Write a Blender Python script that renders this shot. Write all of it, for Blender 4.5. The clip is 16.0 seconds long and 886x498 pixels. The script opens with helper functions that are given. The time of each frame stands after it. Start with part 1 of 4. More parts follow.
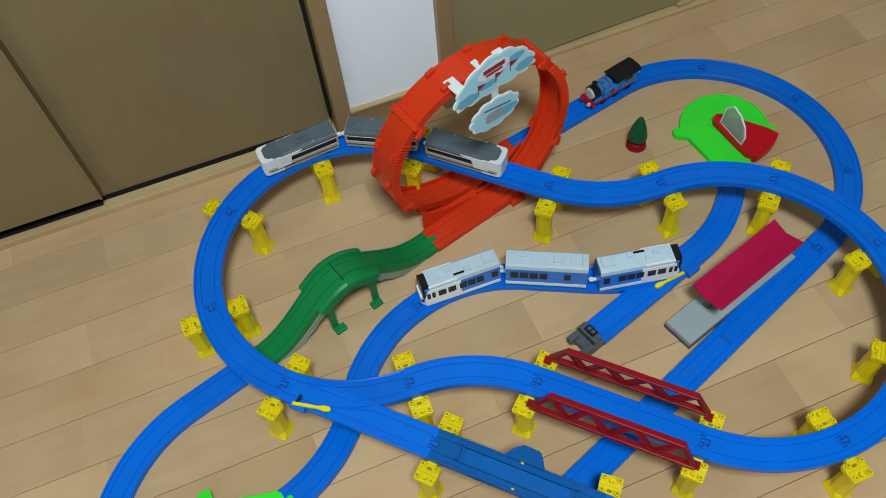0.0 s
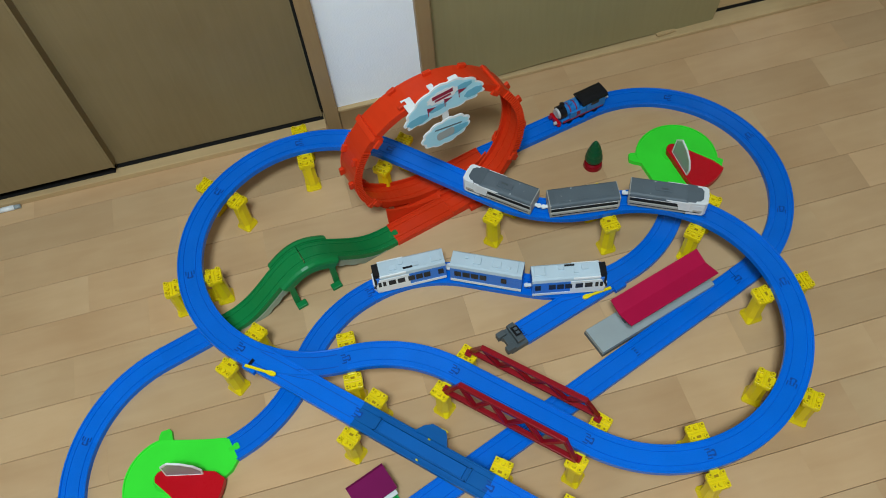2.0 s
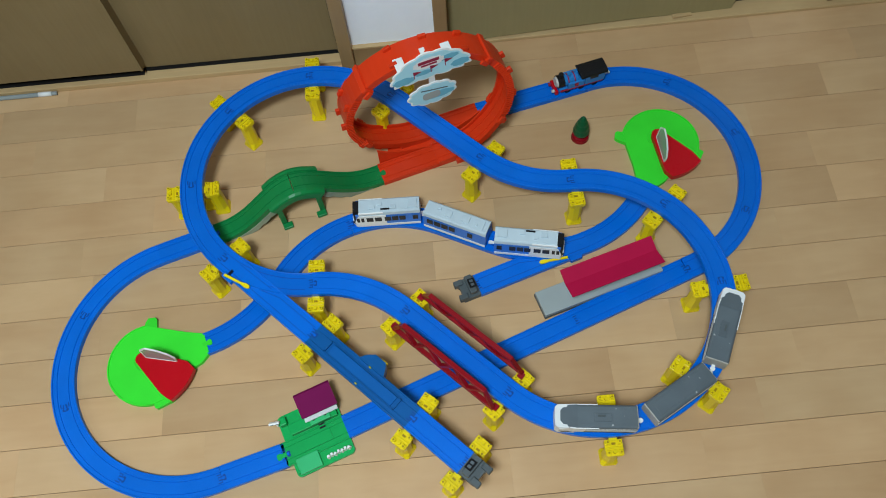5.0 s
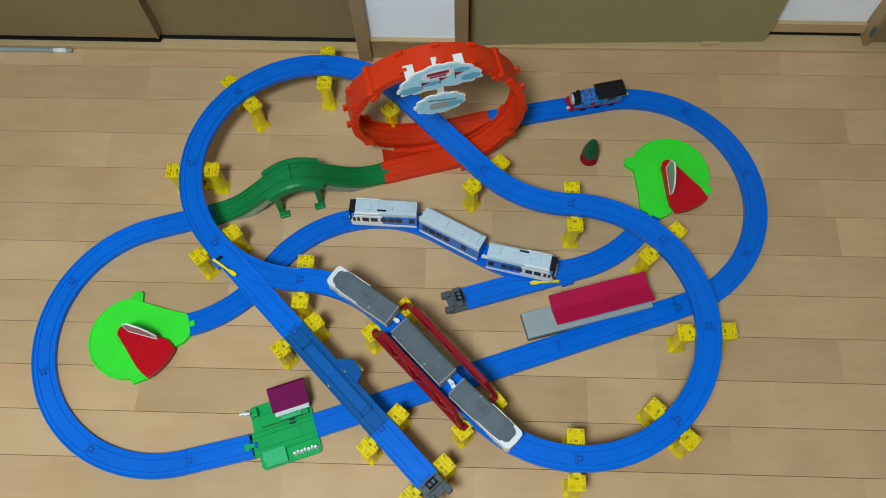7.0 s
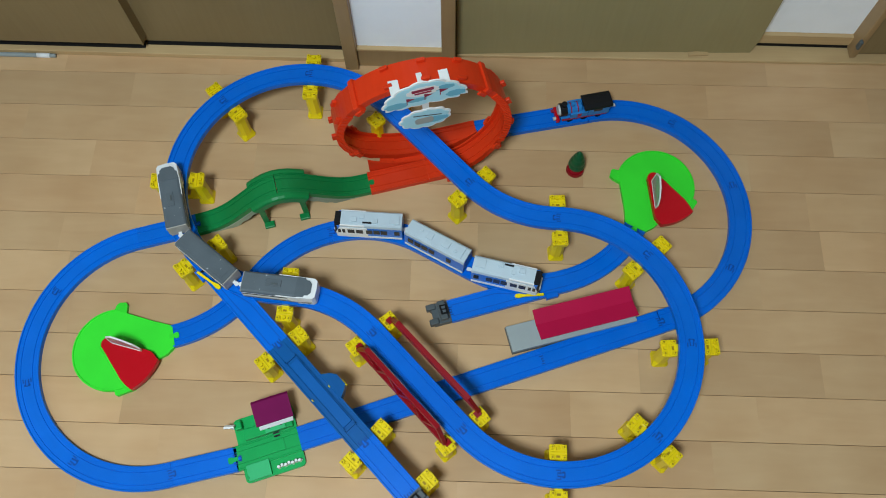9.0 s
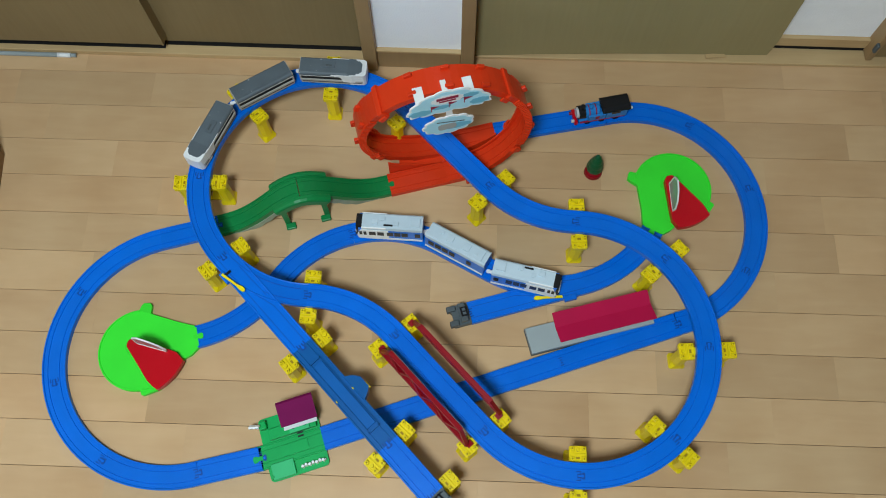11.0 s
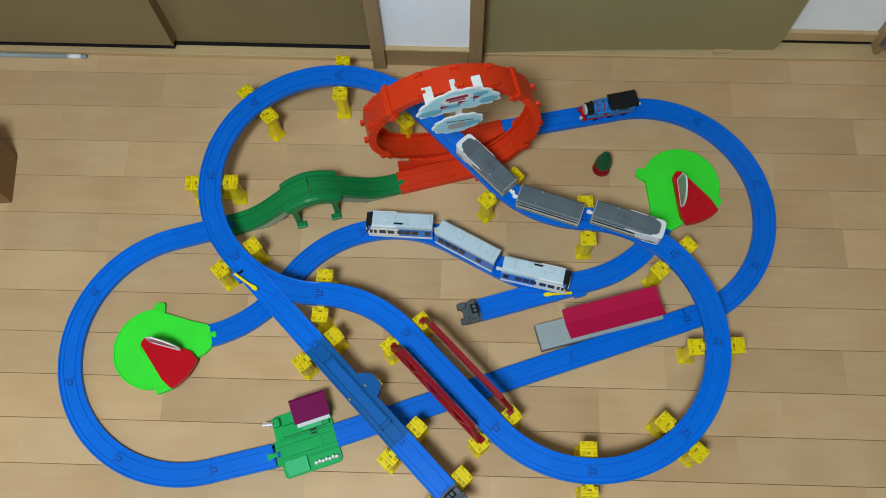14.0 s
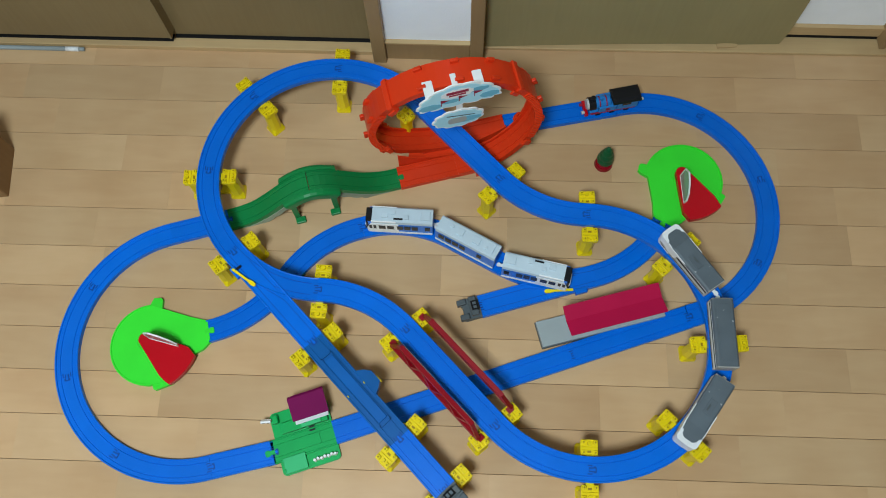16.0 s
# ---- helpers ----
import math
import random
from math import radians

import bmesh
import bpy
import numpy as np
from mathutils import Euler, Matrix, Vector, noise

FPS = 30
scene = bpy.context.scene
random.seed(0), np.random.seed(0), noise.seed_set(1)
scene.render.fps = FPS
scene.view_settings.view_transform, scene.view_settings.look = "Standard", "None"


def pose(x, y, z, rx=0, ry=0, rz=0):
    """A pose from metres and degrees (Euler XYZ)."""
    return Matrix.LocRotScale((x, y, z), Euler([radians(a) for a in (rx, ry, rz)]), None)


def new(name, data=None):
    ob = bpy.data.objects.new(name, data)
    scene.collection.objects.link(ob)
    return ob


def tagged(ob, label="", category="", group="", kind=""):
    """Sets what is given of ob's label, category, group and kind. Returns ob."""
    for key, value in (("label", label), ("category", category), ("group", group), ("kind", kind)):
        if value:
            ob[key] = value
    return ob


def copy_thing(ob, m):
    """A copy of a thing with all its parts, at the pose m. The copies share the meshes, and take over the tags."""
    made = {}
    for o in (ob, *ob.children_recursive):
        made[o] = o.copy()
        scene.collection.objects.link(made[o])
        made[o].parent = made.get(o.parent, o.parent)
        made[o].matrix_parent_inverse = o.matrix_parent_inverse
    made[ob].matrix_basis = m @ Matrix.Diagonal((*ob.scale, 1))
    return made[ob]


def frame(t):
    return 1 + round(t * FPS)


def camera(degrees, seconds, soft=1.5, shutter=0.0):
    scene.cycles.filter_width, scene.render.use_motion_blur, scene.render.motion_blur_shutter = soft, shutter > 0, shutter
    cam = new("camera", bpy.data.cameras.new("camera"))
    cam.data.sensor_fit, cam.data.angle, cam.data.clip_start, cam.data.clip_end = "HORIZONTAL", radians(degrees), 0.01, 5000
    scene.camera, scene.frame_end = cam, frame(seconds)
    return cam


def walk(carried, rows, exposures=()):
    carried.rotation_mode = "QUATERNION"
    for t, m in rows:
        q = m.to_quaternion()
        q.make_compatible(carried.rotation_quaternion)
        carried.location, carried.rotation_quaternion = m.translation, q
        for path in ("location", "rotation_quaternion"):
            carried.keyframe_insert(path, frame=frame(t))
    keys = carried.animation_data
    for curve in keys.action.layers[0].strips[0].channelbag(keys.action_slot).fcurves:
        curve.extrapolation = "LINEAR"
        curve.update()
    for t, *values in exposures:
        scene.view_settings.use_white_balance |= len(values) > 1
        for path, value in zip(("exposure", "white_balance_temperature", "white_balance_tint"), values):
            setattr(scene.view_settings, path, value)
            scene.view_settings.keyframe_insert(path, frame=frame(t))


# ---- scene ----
cam = camera(56.9, 16.0, soft=1.0)
PATH = [
    (0, -0.2154, -0.3816, 1.0511, 33.400, 3.524, -21.601),
    (0.5, -0.1929, -0.3818, 1.0937, 32.152, 3.740, -22.659),
    (1, -0.1553, -0.4060, 1.1421, 31.473, 3.580, -21.455),
    (1.5, -0.1099, -0.4442, 1.1692, 31.236, 3.574, -18.384),
    (2, -0.0706, -0.4712, 1.1941, 31.470, 3.493, -14.617),
    (2.5, -0.0285, -0.4970, 1.2145, 31.333, 3.571, -11.439),
    (3, 0.0063, -0.4964, 1.2471, 30.471, 3.851, -9.204),
    (3.5, 0.0089, -0.4942, 1.2765, 30.212, 3.947, -8.176),
    (4, 0.0118, -0.5056, 1.2892, 29.266, 3.733, -7.461),
    (4.5, 0.0460, -0.4979, 1.3104, 26.939, 3.150, -6.401),
    (7, 0.1303, -0.4085, 1.3468, 22.862, 1.151, 2.124),
    (7.5, 0.1399, -0.3895, 1.3501, 22.406, 1.042, 2.242),
    (8, 0.1403, -0.3790, 1.3566, 22.514, 0.904, 2.234),
    (8.5, 0.1362, -0.3696, 1.3650, 22.196, 0.255, 2.118),
    (9, 0.1403, -0.3629, 1.3655, 21.784, 0.489, 2.204),
    (9.5, 0.1308, -0.3498, 1.3693, 21.279, 0.773, 2.713),
    (12, 0.0974, -0.3349, 1.4101, 20.379, 0.158, 2.180),
    (12.5, 0.0998, -0.3347, 1.4114, 20.435, 0.295, 2.240),
    (13, 0.0966, -0.3341, 1.4115, 20.425, 0.544, 2.329),
    (13.5, 0.0981, -0.3365, 1.4116, 20.308, 0.845, 2.199),
    (14, 0.0947, -0.3305, 1.4097, 19.900, 0.903, 2.078),
    (14.5, 0.0990, -0.3214, 1.4060, 19.397, 0.698, 1.983),
    (15, 0.0988, -0.3219, 1.4038, 19.520, 0.775, 2.022),
    (15.5, 0.0986, -0.3181, 1.3990, 19.461, 1.160, 2.271),
    (16, 0.0968, -0.3219, 1.3986, 19.447, 0.941, 2.294),
]
walk(cam, [(t, pose(x, y, z, rx, ry, rz)) for t, x, y, z, rx, ry, rz in PATH])

# ---- light ----
world = bpy.data.worlds.new("world")
scene.world = world
world.use_nodes = True
world.node_tree.nodes["Background"].inputs[0].default_value = (0.75, 0.85, 1.0, 1)
world.node_tree.nodes["Background"].inputs[1].default_value = 0.02

LAMP_AT = (-0.22, -0.84, 2.30)
lamp_data = bpy.data.lights.new("ceiling_lamp_glow", "AREA")
lamp_data.shape, lamp_data.size = "DISK", 0.48
lamp_data.energy, lamp_data.color = 50.3, (0.825, 1.0, 1.10)
lamp_light = new("ceiling_lamp_glow", lamp_data)
lamp_light.location = LAMP_AT
scene.view_settings.exposure = 0.0


# ---- materials ----
def srgb(r, g, b):
    return tuple((c / 255 / 12.92 if c < 10 else ((c / 255 + 0.055) / 1.055) ** 2.4) for c in (r, g, b)) + (1,)


def nodes_of(name):
    m = bpy.data.materials.new(name)
    m.use_nodes = True
    nt = m.node_tree
    return m, nt, nt.nodes["Principled BSDF"]


def link(nt, a, b):
    nt.links.new(a, b)


def plastic(name, rgb, rough=0.32, vary=0.12, bump=0.04, scale=60.0, metal=0.0, scuff=None, gloss=0.22):
    """Moulded plastic: a faint mottling, scuffs in the gloss and a fine relief."""
    m, nt, bsdf = nodes_of(name)
    N = nt.nodes
    coord = N.new("ShaderNodeTexCoord")
    big = N.new("ShaderNodeTexNoise"); big.inputs["Scale"].default_value = 18.0; big.inputs["Detail"].default_value = 4
    fine = N.new("ShaderNodeTexNoise"); fine.inputs["Scale"].default_value = scale * 12; fine.inputs["Detail"].default_value = 3
    info = N.new("ShaderNodeObjectInfo")
    for n in (big, fine):
        link(nt, coord.outputs["Object"], n.inputs["Vector"])
    ramp = N.new("ShaderNodeMapRange")
    ramp.inputs["To Min"].default_value, ramp.inputs["To Max"].default_value = 1 - vary, 1 + vary
    link(nt, big.outputs["Fac"], ramp.inputs["Value"])
    rnd = N.new("ShaderNodeMapRange")
    rnd.inputs["To Min"].default_value, rnd.inputs["To Max"].default_value = 0.93, 1.07
    link(nt, info.outputs["Random"], rnd.inputs["Value"])
    mul = N.new("ShaderNodeMath"); mul.operation = "MULTIPLY"
    link(nt, ramp.outputs[0], mul.inputs[0]); link(nt, rnd.outputs[0], mul.inputs[1])
    vec = N.new("ShaderNodeVectorMath"); vec.operation = "SCALE"
    vec.inputs[0].default_value = rgb[:3]
    link(nt, mul.outputs[0], vec.inputs["Scale"])
    link(nt, vec.outputs[0], bsdf.inputs["Base Color"])
    if scuff:
        chip = N.new("ShaderNodeTexNoise"); chip.inputs["Scale"].default_value = 120.0; chip.inputs["Detail"].default_value = 5
        link(nt, coord.outputs["Object"], chip.inputs["Vector"])
        cut = N.new("ShaderNodeMapRange"); cut.inputs["From Min"].default_value, cut.inputs["From Max"].default_value = 0.67, 0.72
        link(nt, chip.outputs["Fac"], cut.inputs["Value"])
        mx = N.new("ShaderNodeMix"); mx.data_type = "RGBA"; mx.inputs["B"].default_value = scuff
        link(nt, cut.outputs[0], mx.inputs["Factor"]); link(nt, vec.outputs[0], mx.inputs["A"])
        link(nt, mx.outputs["Result"], bsdf.inputs["Base Color"])
    rr = N.new("ShaderNodeMapRange")
    rr.inputs["To Min"].default_value, rr.inputs["To Max"].default_value = rough - 0.08, rough + 0.12
    link(nt, fine.outputs["Fac"], rr.inputs["Value"]); link(nt, rr.outputs[0], bsdf.inputs["Roughness"])
    bp = N.new("ShaderNodeBump"); bp.inputs["Strength"].default_value = bump; bp.inputs["Distance"].default_value = 0.001
    link(nt, fine.outputs["Fac"], bp.inputs["Height"]); link(nt, bp.outputs[0], bsdf.inputs["Normal"])
    bsdf.inputs["Metallic"].default_value = metal
    bsdf.inputs["Specular IOR Level"].default_value = gloss
    return m


def wood(name, base, dark, rough=0.3, along="X", stretch=14.0, spread=0.22, random_tone=True):
    """Varnished wood: grain drawn out along one axis, flecks, and a tone of its own for each board."""
    m, nt, bsdf = nodes_of(name)
    N = nt.nodes
    coord = N.new("ShaderNodeTexCoord")
    info = N.new("ShaderNodeObjectInfo")
    shift = N.new("ShaderNodeVectorMath"); shift.operation = "SCALE"
    shift.inputs[0].default_value = (17.0, 11.0, 5.0)
    link(nt, info.outputs["Random"], shift.inputs["Scale"])
    addv = N.new("ShaderNodeVectorMath"); addv.operation = "ADD"
    link(nt, coord.outputs["Object"], addv.inputs[0]); link(nt, shift.outputs[0], addv.inputs[1])
    mp = N.new("ShaderNodeMapping")
    s = [stretch * 6] * 3
    s["XYZ".index(along)] = 5.0
    mp.inputs["Scale"].default_value = s
    link(nt, addv.outputs[0], mp.inputs["Vector"])
    grain = N.new("ShaderNodeTexNoise"); grain.inputs["Scale"].default_value = 1.6; grain.inputs["Detail"].default_value = 8; grain.inputs["Distortion"].default_value = 0.6
    link(nt, mp.outputs[0], grain.inputs["Vector"])
    cloud = N.new("ShaderNodeTexNoise"); cloud.inputs["Scale"].default_value = 7.0; cloud.inputs["Detail"].default_value = 3
    link(nt, addv.outputs[0], cloud.inputs["Vector"])
    mixf = N.new("ShaderNodeMath"); mixf.operation = "MULTIPLY_ADD"; mixf.inputs[1].default_value = 0.55
    link(nt, cloud.outputs["Fac"], mixf.inputs[2]); link(nt, grain.outputs["Fac"], mixf.inputs[0])
    rg = N.new("ShaderNodeMapRange"); rg.inputs["From Min"].default_value, rg.inputs["From Max"].default_value = 0.45, 1.15
    link(nt, mixf.outputs[0], rg.inputs["Value"])
    mix = N.new("ShaderNodeMix"); mix.data_type = "RGBA"
    mix.inputs["A"].default_value, mix.inputs["B"].default_value = dark, base
    link(nt, rg.outputs[0], mix.inputs["Factor"])
    tone = N.new("ShaderNodeMapRange")
    tone.inputs["To Min"].default_value, tone.inputs["To Max"].default_value = 1 - spread, 1 + spread * 0.55
    if random_tone:
        link(nt, info.outputs["Random"], tone.inputs["Value"])
    else:
        geo = N.new("ShaderNodeNewGeometry")
        link(nt, geo.outputs["Random Per Island"], tone.inputs["Value"])
    vec = N.new("ShaderNodeVectorMath"); vec.operation = "SCALE"
    link(nt, mix.outputs["Result"], vec.inputs[0]); link(nt, tone.outputs[0], vec.inputs["Scale"])
    odd = N.new("ShaderNodeMath"); odd.operation = "MULTIPLY"; odd.inputs[1].default_value = 7.31
    frac = N.new("ShaderNodeMath"); frac.operation = "FRACT"
    link(nt, info.outputs["Random"] if random_tone else geo.outputs["Random Per Island"], odd.inputs[0]); link(nt, odd.outputs[0], frac.inputs[0])
    hue = N.new("ShaderNodeMix"); hue.data_type = "RGBA"
    hue.inputs["A"].default_value, hue.inputs["B"].default_value = (1 + spread * 0.25, 1 - spread * 0.18, 1 - spread * 0.45, 1), (1.0, 1.0, 1.0, 1)
    link(nt, frac.outputs[0], hue.inputs["Factor"])
    tint = N.new("ShaderNodeVectorMath"); tint.operation = "MULTIPLY"
    link(nt, vec.outputs[0], tint.inputs[0]); link(nt, hue.outputs["Result"], tint.inputs[1])
    link(nt, tint.outputs[0], bsdf.inputs["Base Color"])
    rr = N.new("ShaderNodeMapRange"); rr.inputs["To Min"].default_value, rr.inputs["To Max"].default_value = rough - 0.05, rough + 0.12
    link(nt, cloud.outputs["Fac"], rr.inputs["Value"]); link(nt, rr.outputs[0], bsdf.inputs["Roughness"])
    bsdf.inputs["Specular IOR Level"].default_value = 0.3
    bp = N.new("ShaderNodeBump"); bp.inputs["Strength"].default_value = 0.06; bp.inputs["Distance"].default_value = 0.001
    link(nt, grain.outputs["Fac"], bp.inputs["Height"]); link(nt, bp.outputs[0], bsdf.inputs["Normal"])
    return m


def clear(name, rgb, alpha=0.45, rough=0.1):
    m, nt, bsdf = nodes_of(name)
    bsdf.inputs["Base Color"].default_value = rgb
    bsdf.inputs["Roughness"].default_value = rough
    bsdf.inputs["Transmission Weight"].default_value = 1 - alpha
    bsdf.inputs["IOR"].default_value = 1.2
    return m


BLUE = plastic("blue_plastic", (0.0, 0.140, 0.65, 1), 0.28)
# the track's blue darkened, as shade inside the points' wheel grooves
GROOVE_SHADE = plastic("blue_groove_shade", (0.003, 0.075, 0.42, 1), 0.4)
# the track's blue darkened, as shade in seams and hook slots
JOINT_SHADE = plastic("blue_joint_shade", (0.002, 0.050, 0.28, 1), 0.5)
DEEP_BLUE = plastic("deep_blue_plastic", (0.001, 0.088, 0.30, 1), 0.35)
# the piers' yellow darkened, as shade in stud hollows and slots
SHADE_YELLOW = plastic("shadowed_yellow_plastic", (0.34, 0.21, 0.004, 1), 0.5)
MID_BLUE = plastic("middle_blue_plastic", (0.001, 0.095, 0.345, 1), 0.35)
YELLOW = plastic("yellow_plastic", (0.80, 0.61, 0.007, 1), 0.3)
ORANGE = plastic("orange_red_plastic", (0.68, 0.040, 0.008, 1), 0.34)
GREEN = plastic("leaf_green_plastic", (0.006, 0.20, 0.05, 1), 0.35)
STATION_GREEN = plastic("station_green_plastic", (0.004, 0.37, 0.085, 1), 0.33)
LIME = plastic("lime_green_plastic", (0.040, 0.72, 0.035, 1), 0.36)
MINT = plastic("mint_green_plastic", (0.04, 0.47, 0.17, 1), 0.35)
RED = plastic("bright_red_plastic", (0.50, 0.003, 0.010, 1), 0.28)
TRUSS_RED = plastic("dark_red_plastic", (0.25, 0.004, 0.010, 1), 0.3)
CRIMSON = plastic("crimson_plastic", (0.41, 0.007, 0.050, 1), 0.5, gloss=0.08)
MAROON = plastic("maroon_plastic", (0.17, 0.006, 0.070, 1), 0.6, bump=0.01, gloss=0.06)
GREY = plastic("light_grey_plastic", (0.32, 0.36, 0.36, 1), 0.42)
DARK_GREY = plastic("dark_grey_plastic", (0.085, 0.10, 0.105, 1), 0.4)
ROOF_GREY = plastic("worn_roof_grey_plastic", (0.105, 0.128, 0.145, 1), 0.45, vary=0.3, scuff=(0.42, 0.44, 0.45, 1))
SILVER = plastic("silver_painted_plastic", (0.50, 0.60, 0.66, 1), 0.35, metal=0.0)
WHITE = plastic("white_plastic", (0.80, 0.81, 0.80, 1), 0.32, vary=0.05)
SIDE_GREY = plastic("dull_beige_plastic", (0.42, 0.40, 0.36, 1), 0.45, vary=0.2, scuff=(0.66, 0.66, 0.64, 1))
WORN_WHITE = plastic("worn_white_plastic", (0.76, 0.77, 0.77, 1), 0.4, vary=0.2, scuff=(0.32, 0.32, 0.31, 1))
BLACK = plastic("black_plastic", (0.012, 0.012, 0.014, 1), 0.3)
SMOKE = plastic("dark_window_plastic", (0.025, 0.028, 0.032, 1), 0.15)
ENGINE_BLUE = plastic("sky_blue_plastic", (0.02, 0.20, 0.55, 1), 0.3)
CAR_BLUE = plastic("cobalt_blue_paint", (0.045, 0.20, 0.66, 1), 0.28)
PALE_GREY = plastic("pale_grey_plastic", (0.55, 0.55, 0.53, 1), 0.4)
SKY_CARD = plastic("pale_sky_print", (0.40, 0.70, 0.80, 1), 0.3, vary=0.05)
MID_CARD = plastic("mid_sky_print", (0.16, 0.46, 0.60, 1), 0.3, vary=0.05)
CARD_GREY = plastic("grey_print", (0.36, 0.38, 0.36, 1), 0.4)
CARD_RED = plastic("dark_red_print", (0.30, 0.02, 0.05, 1), 0.4)
TREE_GREEN = plastic("fir_green_plastic", (0.006, 0.085, 0.03, 1), 0.35)
ROCK = plastic("printed_stone_grey", (0.30, 0.35, 0.25, 1), 0.4, vary=0.4)
PLANK = wood("varnished_plank", srgb(206, 173, 132), srgb(189, 153, 112), 0.30, stretch=5.0, spread=0.13)
PLANK_REST = wood("varnished_planks_further_off", srgb(206, 173, 132), srgb(189, 153, 112), 0.30, stretch=5.0, random_tone=False, spread=0.13)
GROOVE = plastic("dark_floor_joint", (0.26, 0.17, 0.095, 1), 0.7)
DOOR = wood("brown_door_veneer", srgb(140, 122, 87), srgb(128, 109, 75), 0.45, along="Z", spread=0.05)
PANEL = wood("olive_brown_board", srgb(158, 146, 105), srgb(146, 134, 94), 0.55, along="Z", spread=0.04)
TRIM = wood("light_wood_trim", srgb(200, 172, 126), srgb(180, 150, 108), 0.4, spread=0.06)
POST = wood("brown_wood_post", srgb(164, 136, 96), srgb(146, 118, 82), 0.4, along="Z", spread=0.05)
WALLPAPER = plastic("white_wallpaper", (0.89, 0.91, 0.94, 1), 0.8, vary=0.06, bump=0.5, scale=25)
# ceiling stays out of view; its grey is set to weaken the fill light
CEIL = plastic("greyed_ceiling_paper", (0.38, 0.38, 0.37, 1), 0.85, vary=0.03)
# near-black that paints shade into gaps around doors and baseboard
GAP_SHADE = plastic("dark_gap", (0.01, 0.009, 0.008, 1), 0.8)
CARTON = wood("brown_cardboard", srgb(150, 118, 80), srgb(136, 104, 68), 0.7, along="Z", spread=0.05)


# ---- mesh helpers ----
def part(name, bm, material, parent=None, label="", smooth=False):
    me = bpy.data.meshes.new(name)
    bmesh.ops.recalc_face_normals(bm, faces=bm.faces)
    bm.to_mesh(me)
    bm.free()
    me.materials.append(material)
    if smooth:
        for p in me.polygons:
            p.use_smooth = True
    ob = new(name, me)
    ob.parent = parent
    if label:
        tagged(ob, label)
    return ob


def thing(name, m, label, category, group="", kind=""):
    ob = new(name)
    ob.matrix_basis = m
    ob.empty_display_size = 0.01
    return tagged(ob, label, category, group, kind)


def add_box(bm, c, s, turn=None, bevel=0.0):
    r = bmesh.ops.create_cube(bm, size=1)
    m = Matrix.Translation(c) @ (turn or Matrix()) @ Matrix.Diagonal((*s, 1))
    bmesh.ops.transform(bm, matrix=m, verts=r["verts"])
    if bevel:
        es = {e for v in r["verts"] for e in v.link_edges}
        bmesh.ops.bevel(bm, geom=list(es), offset=bevel, segments=2, affect="EDGES", profile=0.5)


def box(c, s, turn=None, bevel=0.0):
    bm = bmesh.new()
    add_box(bm, c, s, turn, bevel)
    return bm


def add_cyl(bm, c, r1, r2, h, turn=None, n=20):
    r = bmesh.ops.create_cone(bm, cap_ends=True, segments=n, radius1=r1, radius2=r2, depth=h)
    bmesh.ops.transform(bm, matrix=Matrix.Translation(c) @ (turn or Matrix()), verts=r["verts"])


def cyl(c, r1, r2, h, turn=None, n=20):
    bm = bmesh.new()
    add_cyl(bm, c, r1, r2, h, turn, n)
    return bm


def add_prism(bm, outline, z0, z1, m=None):
    """An outline in the plane, drawn up from z0 to z1, then set by m."""
    m = m or Matrix()
    low = [bm.verts.new(m @ Vector((x, y, z0))) for x, y in outline]
    top = [bm.verts.new(m @ Vector((x, y, z1))) for x, y in outline]
    bm.faces.new(low[::-1]), bm.faces.new(top)
    for i in range(len(outline)):
        j = (i + 1) % len(outline)
        bm.faces.new((low[i], low[j], top[j], top[i]))


def prism(outline, z0, z1, m=None, bevel=0.0):
    bm = bmesh.new()
    add_prism(bm, outline, z0, z1, m)
    if bevel:
        top = [e for e in bm.edges if len(e.link_faces) == 2 and e.calc_face_angle(0) > 0.6]
        bmesh.ops.bevel(bm, geom=top, offset=bevel, segments=2, affect="EDGES", profile=0.5)
    return bm


def add_sweep(bm, frames, section, closed=False):
    """A closed section (across, up) carried along frames whose Y is across and Z is up."""
    rings = [[bm.verts.new(f @ Vector((0, u, w))) for u, w in section] for f in frames]
    n = len(section)
    for a, b in zip(rings, rings[1:] + (rings[:1] if closed else [])):
        for i in range(n):
            j = (i + 1) % n
            bm.faces.new((a[i], a[j], b[j], b[i]))
    if not closed:
        bm.faces.new(rings[0][::-1]), bm.faces.new(rings[-1])


def sweep(frames, section, closed=False):
    bm = bmesh.new()
    add_sweep(bm, frames, section, closed)
    return bm


def rounded(w, h, r, n=4):
    """A rounded rectangle about the middle."""
    pts = []
    for cx, cy, a in ((w / 2 - r, h / 2 - r, 0), (-w / 2 + r, h / 2 - r, 90), (-w / 2 + r, -h / 2 + r, 180), (w / 2 - r, -h / 2 + r, 270)):
        for i in range(n + 1):
            b = radians(a + 90 * i / n)
            pts.append((cx + r * math.cos(b), cy + r * math.sin(b)))
    return pts


# ---- plan of the tracks ----
R = 0.214            # radius of a curve and length of a straight
DECK = 0.0085        # running surface over a track's underside
UP = 0.0735          # underside of the raised tracks


def ahead(p, h, d):
    return (p[0] + d * math.cos(radians(h)), p[1] + d * math.sin(radians(h)))


def turned(p, h, side, degrees=45.0):
    """End and heading of a curve that begins at p with heading h; side 1 turns left, -1 right."""
    a, b = radians(h), radians(h + side * degrees)
    c = (p[0] - side * R * math.sin(a), p[1] + side * R * math.cos(a))
    return (c[0] + side * R * math.sin(b), c[1] - side * R * math.cos(b)), h + side * degrees


